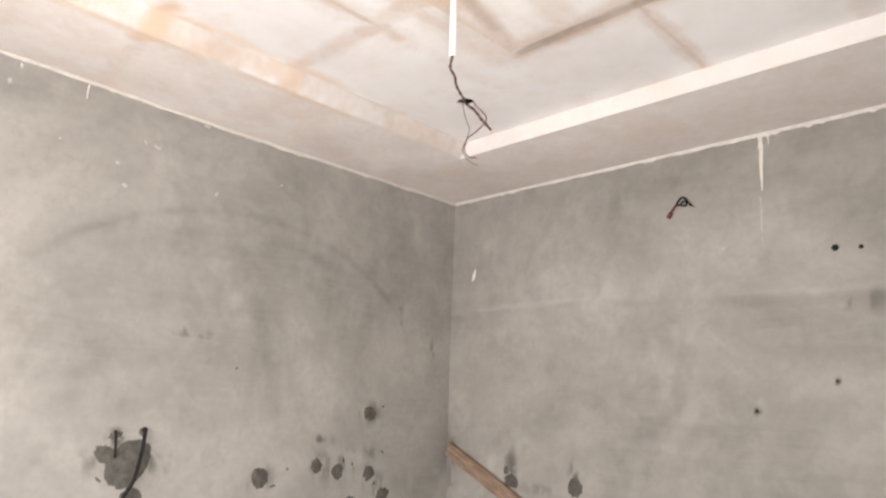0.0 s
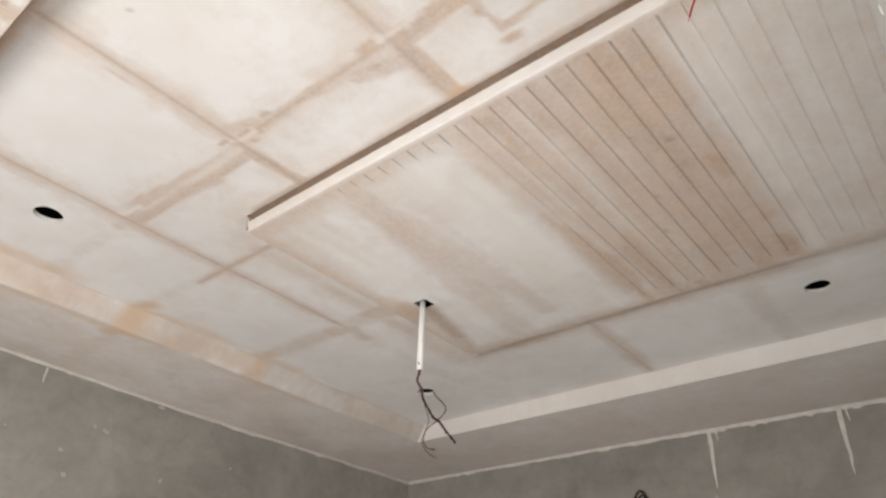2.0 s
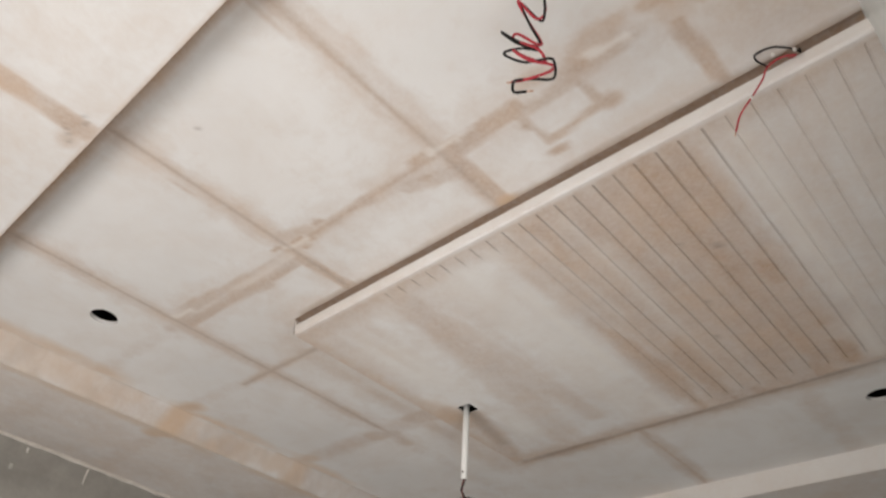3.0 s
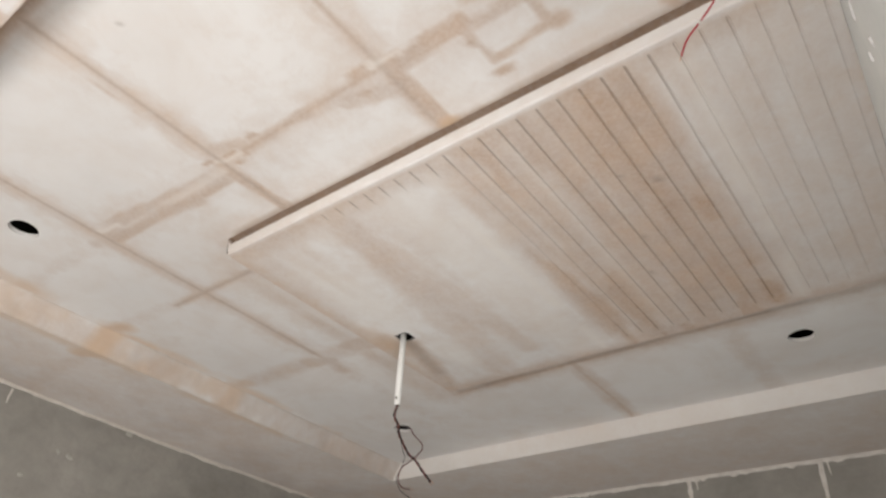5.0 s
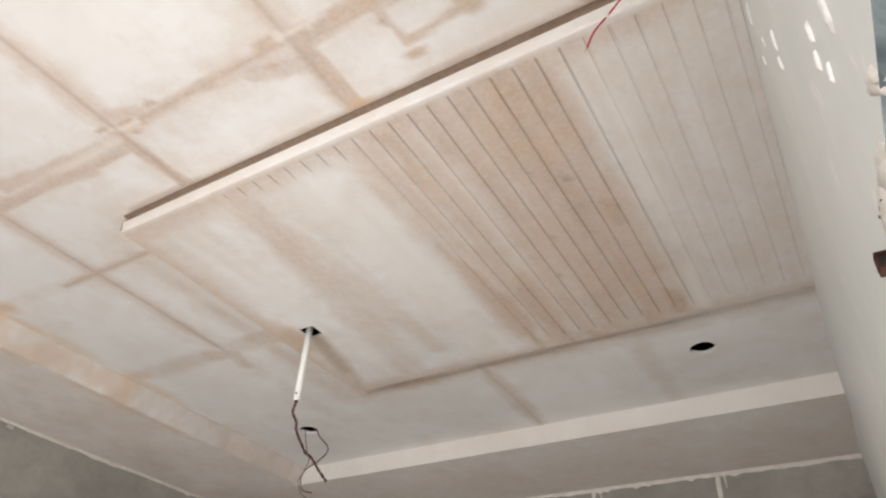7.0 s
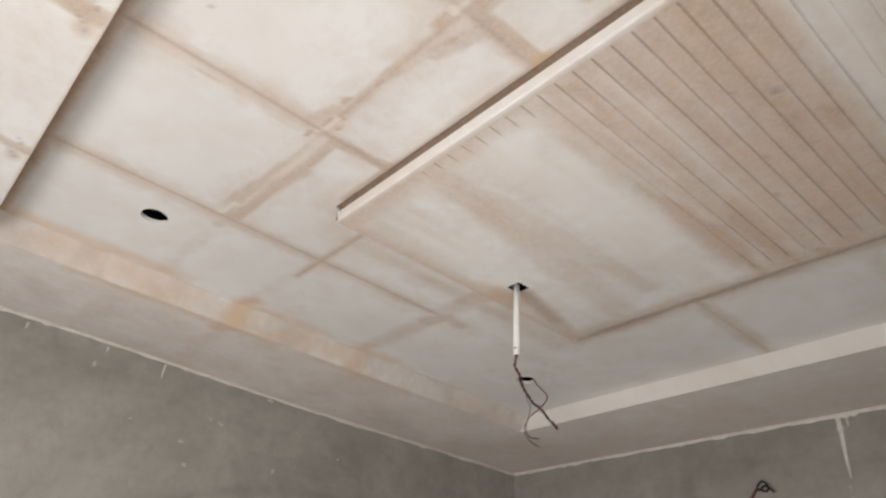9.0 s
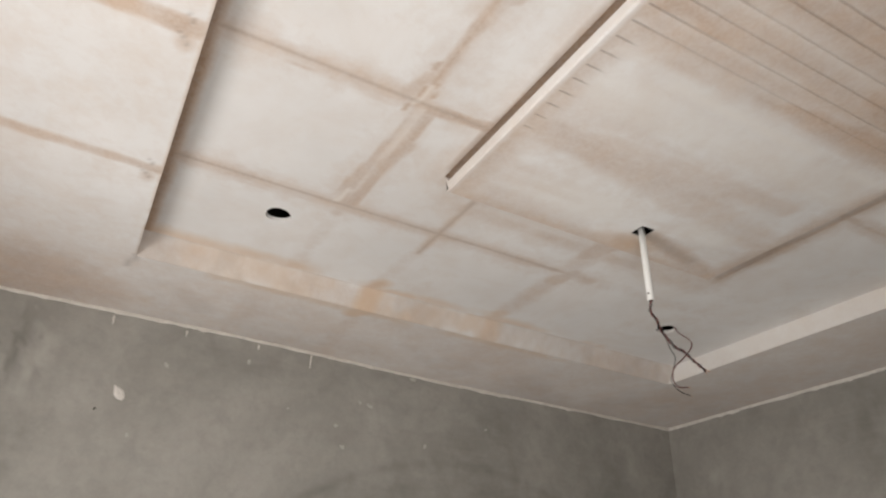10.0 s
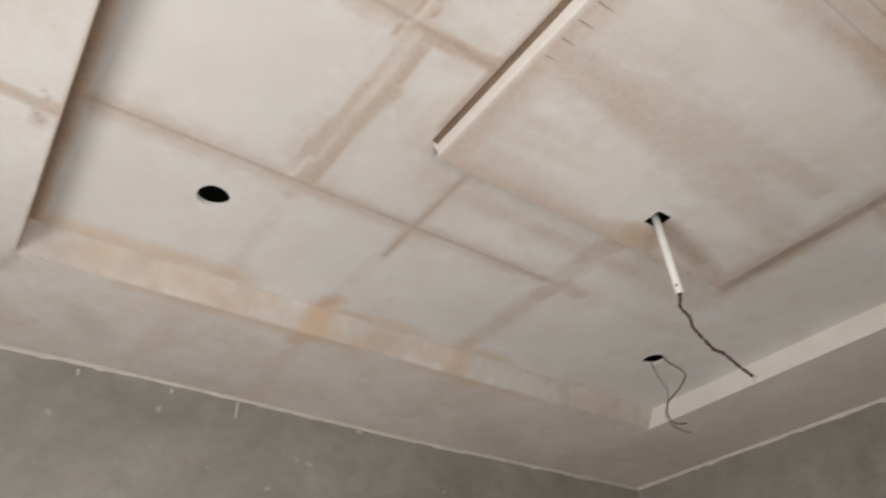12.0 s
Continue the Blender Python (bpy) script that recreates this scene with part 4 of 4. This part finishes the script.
for k, (u, v, a, b) in enumerate(((0.492, 1.046, 0.062, 0.042), (0.900, 1.060, 0.045, 0.055), (0.455, 1.10, 0.018, 0.03))):
    tagged(new("cement_patch", dab("cement_patch", u, v, a, b, -12, on_north, WET_CEMENT, k + 4, 0.005, 0.32)), "dark damp cement patch on the grey wall", "cement patch", "cement patches")
for k, (u, v, a, b) in enumerate(((-1.930, 1.287, 0.030, 0.020), (-1.819, 1.296, 0.020, 0.024), (-3.046, 2.316, 0.008, 0.006))):
    tagged(new("cement_patch", dab("cement_patch", u, v, a, b, 20, on_west, WET_CEMENT, k + 2, 0.003, 0.4)), "small dark smudge of cement on the wall", "cement patch", "cement patches")

for k, (u, v, a, b) in enumerate(((-1.110, 1.114, 0.008, 0.010), (-0.773, 1.144, 0.012, 0.026), (-0.715, 1.122, 0.008, 0.016), (-0.513, 1.175, 0.007, 0.022), (-0.522, 1.415, 0.013, 0.010), (-1.427, 1.576, 0.009, 0.009),
                                  (-1.184, 1.041, 0.008, 0.024), (-0.561, 1.014, 0.010, 0.016), (-1.976, 1.118, 0.022, 0.008))):
    tagged(new("cement_patch", dab("cement_patch", u, v, a, b, 17 * k, on_west, WET_CEMENT, k + 3, 0.0015, 0.45, 2, 16)), "tiny dark splatter of cement on the wall", "cement patch", "cement patches")

tagged(new("gypsum_dab", dab("gypsum_dab", 0.180, 2.211, 0.014, 0.048, -16, on_north, GYPSUM_WHITE, 2, 0.004, 0.25)), "slanted white gypsum dab on the grey wall", "plaster dab", "gypsum dabs")
tagged(new("gypsum_dab", dab("gypsum_dab", -2.979, 2.392, 0.021, 0.040, 38, on_west, GYPSUM_WHITE, 5, 0.005, 0.12, 3, 44, 0.85)), "leaf-shaped white gypsum dab on the grey wall", "plaster dab", "gypsum dabs")
for k, (u, v, r) in enumerate(((-2.50, 2.612, 0.010), (-2.83, 2.535, 0.012), (-2.03, 2.31, 0.011), (-2.07, 2.40, 0.009), (-2.30, 2.44, 0.007), (-1.62, 2.37, 0.010), (-2.91, 2.235, 0.008), (-1.968, 2.525, 0.012), (-1.917, 2.517, 0.014), (-1.70, 2.682, 0.014), (-1.28, 2.50, 0.008))):
    tagged(new("gypsum_dab", dab("gypsum_dab", u, v, r, r * 1.7, 30 * k, on_west, PALE_CEMENT, k, 0.0015, 0.5, 2, 14)), "small white gypsum fleck on the grey wall", "plaster dab", "gypsum dabs")
tagged(new("gypsum_dab", dab("gypsum_dab", 1.70, 2.19, 0.011, 0.013, 0, on_north, PALE_CEMENT, 3, 0.002, 0.4, 2, 14)), "small white gypsum fleck on the grey wall", "plaster dab", "gypsum dabs")


def wall_plug(u, v, r):
    """A drilled hole with a dark plug pushed a little way in."""
    ring = tube("plug", [(u, -0.004, v), (u, 0.004, v)], r, BLACK_PVC, 12)
    ob = new("wall_plug", ring)
    lip_pts = [(u + (r + 0.002) * math.cos(a), -0.0035, v + (r + 0.002) * math.sin(a)) for a in np.linspace(0, 2 * math.pi, 17)]
    part("rim", tube("rim", lip_pts, 0.002, WET_CEMENT, 6), ob)
    return ob


for u, v, r in ((2.154, 2.136, 0.011), (2.246, 2.129, 0.006), (1.806, 1.472, 0.006), (2.12, 1.601, 0.004)):
    tagged(wall_plug(u, v, r), "dark plug in a drilled hole in the wall", "wall plug", "wall plugs")


# ---- wiring ----
def empty(name, at, label, category, group=""):
    ob = tagged(new(name), label, category, group)
    ob.location = at
    return ob


def local(line, at):
    return [tuple(np.array(q, float) - np.array(at)) for q in line]


def twisted(line, r, turns, phase):
    """One strand of a pair that winds round the line."""
    out = []
    n = len(line)
    for i, q in enumerate(line):
        d = np.array(line[min(i + 1, n - 1)]) - np.array(line[max(i - 1, 0)])
        d /= np.linalg.norm(d)
        a = np.cross(d, (0.2, 0.9, 0.1))
        a /= np.linalg.norm(a)
        b = np.cross(d, a)
        w = 2 * math.pi * turns * i / n + phase
        out.append(np.array(q) + r * (a * math.cos(w) + b * math.sin(w)))
    return out


def strand(name, line, r, material, parent, label, at):
    """One insulated wire with its bare copper end."""
    ob = part(name, tube(name, local(line, at), r, material, 8), parent, label)
    tail = np.array(line[-1]) + (np.array(line[-1]) - np.array(line[-3])) / np.linalg.norm(np.array(line[-1]) - np.array(line[-3])) * 0.010
    part("copper_end", tube("copper_end", local([line[-1], tail], at), r * 0.55, COPPER, 6), ob)
    return ob


def conduit():
    top, tip = np.array((1.577, -1.690, 2.80)), np.array((1.590, -1.701, 2.487))
    ob = empty("conduit_pipe", top, "white plastic conduit pipe hanging out of a square ceiling cutout", "conduit pipe")
    d = (tip - top) / np.linalg.norm(tip - top)
    part("pipe", tube("pipe", local([top, tip - d * 0.001], top), 0.0102, PVC, 20), ob)
    rim = []
    s = np.cross(d, (0, 1, 0))
    u = np.cross(d, s)
    for a in np.linspace(0, 2 * math.pi, 21):
        rim.append(tip + 0.0088 * (s * math.cos(a) + u * math.sin(a)))
    part("pipe_rim", tube("pipe_rim", local(rim, top), 0.0016, PVC, 6), ob)
    part("bore", tube("bore", local([tip - d * 0.004, tip - d * -0.0004], top), 0.0076, VOID, 16), ob, "dark disc for the shade in the pipe's open end")
    sc = tip - d * 0.020 + np.array((0.004, -0.0095, 0))
    part("screw", tube("screw", local([sc, sc + np.array((0.001, -0.003, 0))], top), 0.0028, RUST, 10), ob, "small dark screw")
    return tip


tip = conduit()
mid_line = spline([(1.590, -1.701, 2.495), (1.590, -1.701, 2.485), (1.577, -1.694, 2.457), (1.584, -1.680, 2.432), (1.577, -1.667, 2.413), (1.580, -1.649, 2.389), (1.588, -1.623, 2.357),
                   (1.598, -1.607, 2.347), (1.608, -1.580, 2.319), (1.621, -1.552, 2.291)], 9)
at = (1.590, -1.701, 2.485)
pair = empty("hanging_wire", at, "twisted red and black wires hanging from the conduit pipe", "wire", "loose wires")
strand("red_strand", twisted(mid_line, 0.0026, 9, 0.0), 0.0022, BROWN_PVC, pair, "dusty dark red insulated strand", at)
strand("black_strand", twisted(mid_line, 0.0026, 9, math.pi), 0.0022, BLACK_PVC, pair, "black insulated strand", at)

at = (0.990, -0.945, 2.78)
pair = empty("hanging_wire", at, "brown and black wires dangling from a round ceiling hole", "wire", "loose wires")
strand("brown_strand", spline([(0.985, -0.953, 2.83), (1.004, -0.942, 2.764), (1.039, -0.918, 2.719), (1.044, -0.915, 2.688), (1.015, -0.934, 2.645), (0.977, -0.960, 2.605),
                               (0.968, -0.967, 2.557), (0.982, -0.957, 2.522), (1.013, -0.936, 2.515)]), 0.0026, BROWN_PVC, pair, "dusty brown insulated strand", at)
strand("black_strand", spline([(0.960, -0.970, 2.83), (0.958, -0.976, 2.772), (0.974, -0.966, 2.690), (0.984, -0.955, 2.650), (0.972, -0.962, 2.600), (0.960, -0.970, 2.556),
                               (0.975, -0.962, 2.515), (1.000, -0.950, 2.490), (1.020, -0.940, 2.478)]), 0.0016, BLACK_PVC, pair, "thin black insulated strand", at)


at = (2.628, -2.735, 2.78)
pair = empty("wire_coil", at, "springy red and black wire coil hanging from a round hole", "wire coil", "loose wires")
RED_RUN = [(2.640, -2.712, 2.83), *[(2.621, -2.741, 2.787), (2.608, -2.739, 2.762), (2.616, -2.729, 2.750), (2.617, -2.739, 2.770), (2.617, -2.719, 2.732), (2.607, -2.709, 2.705), (2.590, -2.714, 2.700), (2.577, -2.735, 2.728), (2.580, -2.714, 2.692), (2.587, -2.698, 2.653), (2.583, -2.700, 2.640), (2.560, -2.715, 2.671), (2.548, -2.722, 2.671), (2.565, -2.712, 2.649), (2.589, -2.697, 2.616), (2.592, -2.695, 2.593), (2.568, -2.710, 2.612), (2.555, -2.718, 2.622), (2.573, -2.707, 2.598), (2.599, -2.690, 2.588), (2.601, -2.690, 2.557), (2.571, -2.708, 2.544), (2.546, -2.723, 2.554)]]
BLACK_RUN = [(2.644, -2.710, 2.83), *[(2.623, -2.740, 2.777), (2.609, -2.735, 2.755), (2.618, -2.725, 2.745), (2.617, -2.716, 2.726), (2.608, -2.707, 2.702), (2.595, -2.709, 2.696), (2.579, -2.732, 2.725), (2.581, -2.710, 2.686), (2.585, -2.699, 2.645), (2.559, -2.715, 2.656), (2.538, -2.728, 2.681), (2.555, -2.718, 2.655), (2.582, -2.701, 2.631), (2.563, -2.713, 2.626), (2.539, -2.728, 2.623), (2.562, -2.713, 2.604), (2.596, -2.693, 2.592), (2.607, -2.686, 2.583), (2.600, -2.690, 2.552), (2.575, -2.705, 2.549), (2.557, -2.717, 2.539), (2.550, -2.721, 2.525), (2.566, -2.711, 2.523)]]
strand("red_strand", spline([(x, y + 0.007 * math.cos(1.9 * i), z) for i, (x, y, z) in enumerate(RED_RUN)], 6), 0.0023, RED_PVC, pair, "bright red insulated strand", at)
strand("black_strand", spline([(x, y + 0.007 * math.cos(1.9 * i + 1.2), z) for i, (x, y, z) in enumerate(BLACK_RUN)], 6), 0.0022, BLACK_PVC, pair, "black insulated strand", at)

at = (2.87, -2.33, 2.78)
pair = empty("hanging_wire", at, "short red and black wire looped out of the panel's edge slot", "wire", "loose wires")
strand("black_strand", spline([(2.892, -2.312, 2.80), (2.891, -2.316, 2.777), (2.887, -2.345, 2.755), (2.859, -2.36, 2.772), (2.829, -2.362, 2.776), (2.826, -2.36, 2.760), (2.838, -2.36, 2.732)]), 0.0017, BLACK_PVC, pair, "black insulated strand", at)
strand("red_strand", spline([(2.872, -2.312, 2.80), (2.873, -2.316, 2.777), (2.884, -2.348, 2.738), (2.862, -2.355, 2.742), (2.838, -2.36, 2.730), (2.823, -2.36, 2.706), (2.798, -2.36, 2.678), (2.772, -2.36, 2.651), (2.756, -2.36, 2.617)]), 0.0017, RED_PVC, pair, "red insulated strand", at)
for q in ((2.886, -2.348, 2.752), (2.852, -2.357, 2.757), (2.797, -2.36, 2.677)):
    bm = bmesh.new()
    bmesh.ops.create_icosphere(bm, subdivisions=2, radius=0.0036, matrix=Matrix.Translation(Vector(q) - Vector(at)) @ Matrix.Diagonal((1, 1, 1.5, 1)))
    part("plaster_blob", from_bm("plaster_blob", bm, GYPSUM_WHITE, True), pair, "dried white plaster blob on the wire")

at = (1.50, 0.0, 2.42)
ob = empty("wall_wire", at, "dark wire looped out of the bare grey wall", "wire", "loose wires")
strand("brown_strand", spline([(1.500, 0.01, 2.425), (1.497, -0.012, 2.432), (1.502, -0.02, 2.441), (1.530, -0.03, 2.457), (1.554, -0.035, 2.434), (1.546, -0.035, 2.411), (1.520, -0.03, 2.422), (1.543, -0.03, 2.436), (1.577, -0.028, 2.405)]), 0.0042, BLACK_PVC, ob, "black insulated strand", at)
strand("brown_strand", spline([(1.500, 0.01, 2.432), (1.492, -0.015, 2.428), (1.477, -0.022, 2.405), (1.466, -0.024, 2.388), (1.457, -0.024, 2.372)]), 0.0060, BROWN_PVC, ob, "dusty brown insulated strand", at)
part("tape_end", tube("tape_end", local([(1.468, -0.024, 2.392), (1.461, -0.024, 2.380), (1.453, -0.025, 2.366)], at), 0.0105, BROWN_PVC, 10), ob, "taped brown wire end")

at = (0.0, -1.821, 1.304)
ob = empty("wall_cable", at, "black cable drooping from the damp patch on the wall", "cable", "loose wires")
strand("black_strand", spline([(-0.01, -1.820, 1.300), (0.018, -1.821, 1.304), (0.026, -1.828, 1.219), (0.030, -1.848, 1.111), (0.034, -1.883, 1.044), (0.036, -1.905, 0.93), (0.030, -1.90, 0.80)]), 0.0075, BLACK_PVC, ob, "black sheathed cable", at)
part("wire_end", tube("wire_end", local(spline([(-0.01, -1.935, 1.30), (0.012, -1.935, 1.295), (0.016, -1.932, 1.25), (0.014, -1.928, 1.20)]), at), 0.005, BLACK_PVC, 8), ob, "second black cable end")


# ---- timber propped in the corner ----
def plank():
    a, b = Vector((0.030, -0.020, 1.180)), Vector((2.42, -0.045, 0.045))
    length = (b - a).length
    bm = bmesh.new()
    n = 40
    for i in range(n + 1):
        x = length * i / n
        w = 0.040 * (1 + 0.10 * (float(fractal(x, 1.0, 5, 1)) - 0.5))
        bow = 0.006 * math.sin(3 * x)
        for y, z in ((-0.013, -w), (0.013, -w), (0.013, w), (-0.013, w)):
            bm.verts.new((x, y + 0.002 * (random.random() - 0.5), z + bow))
    bm.verts.ensure_lookup_table()
    for i in range(n):
        for k in range(4):
            p, q = 4 * i + k, 4 * i + (k + 1) % 4
            bm.faces.new([bm.verts[j] for j in (p, q, q + 4, p + 4)])
    bm.faces.new([bm.verts[j] for j in (0, 1, 2, 3)])
    bm.faces.new([bm.verts[4 * n + j] for j in (3, 2, 1, 0)])
    ob = new("timber_plank", from_bm("timber_plank", bm, WOOD))
    x = (b - a).normalized()
    y = Vector((0, 1, 0))
    y = (y - x * y.dot(x)).normalized()
    z = x.cross(y)
    ob.matrix_world = Matrix.Translation(a) @ Matrix((x, y, z)).transposed().to_4x4()
    return tagged(ob, "rough brown timber plank propped along the wall", "plank")


plank()


# ---- steel stub and chipped plaster at the door head ----
stub = empty("steel_stub", (W, -2.600, 1.936), "rusty steel stub sticking out of the plaster beside the doorway", "steel stub")


def stub_end():
    """Hollow bar end that looks along the wall: four walls round a dark core that paints its shade."""
    x0, x1, z, t, y1 = -0.0115, 0.003, 0.0070, 0.0022, 0.012
    bm = bmesh.new()
    for lo, hi in (((x0, 0, z - t), (x1, y1, z)), ((x0, 0, -z), (x1, y1, -z + t)), ((x0, 0, -z + t), (x0 + t, y1, z - t)), ((x1 - t, 0, -z + t), (x1, y1, z - t))):
        box_bm(lo, hi, 0.0006, bm)
    return from_bm("tube_wall", bm, RUST), from_bm("hollow", box_bm((x0 + t, 0.003, -z + t), (x1 - t, y1 - 0.002, z - t)), VOID)


ends = stub_end()
part("tube_wall", ends[0], stub, "rusted hollow bar")
part("hollow", ends[1], stub, "black core for the shade inside the bar")
for k, (u, v, a, b) in enumerate(((-2.640, 1.945, 0.034, 0.016), (-2.690, 1.940, 0.030, 0.012), (-2.562, 1.915, 0.008, 0.016), (-2.76, 1.938, 0.028, 0.010))):
    tagged(new("plaster_chip", dab("plaster_chip", u, v, a, b, 14 * k, on_east, GYPSUM_WHITE, k + 1, 0.0030, 0.45)), "raised white plaster splash at the broken door head", "plaster chip", "plaster chips")
for k, (u, v, a, b) in enumerate(((-2.640, 1.948, 0.006, 0.0016), (-2.655, 1.943, 0.004, 0.0013), (-2.625, 1.952, 0.004, 0.0012))):
    tagged(new("plaster_chip", dab("plaster_chip", u, v, a, b, 31 * k, on_east, MORTAR, k + 3, 0.0034, 0.45, 2, 14)), "small grey chip in the white plaster", "plaster chip", "plaster chips")

for k, (u, v, a, b) in enumerate(((-2.35, 2.481, 0.012, 0.022), (-2.27, 2.532, 0.010, 0.016), (-2.437, 2.329, 0.010, 0.018), (-2.738, 2.030, 0.016, 0.022), (-2.669, 2.096, 0.007, 0.014), (-2.651, 2.085, 0.006, 0.012),
                                  (-2.673, 2.043, 0.008, 0.010), (-2.463, 2.345, 0.006, 0.016), (-2.31, 2.60, 0.012, 0.022), (-2.467, 1.877, 0.010, 0.014), (-2.486, 1.850, 0.014, 0.016), (-2.402, 1.859, 0.008, 0.012))):
    tagged(new("distemper_splash", dab("distemper_splash", u, v, a * 0.5, b * 0.9, 11 * k - 20, on_east, SPLASH_WHITE, k + 2, 0.0025, 0.7, 3, 28)), "thick white distemper splash on the white wall", "paint splash", "distemper splashes")
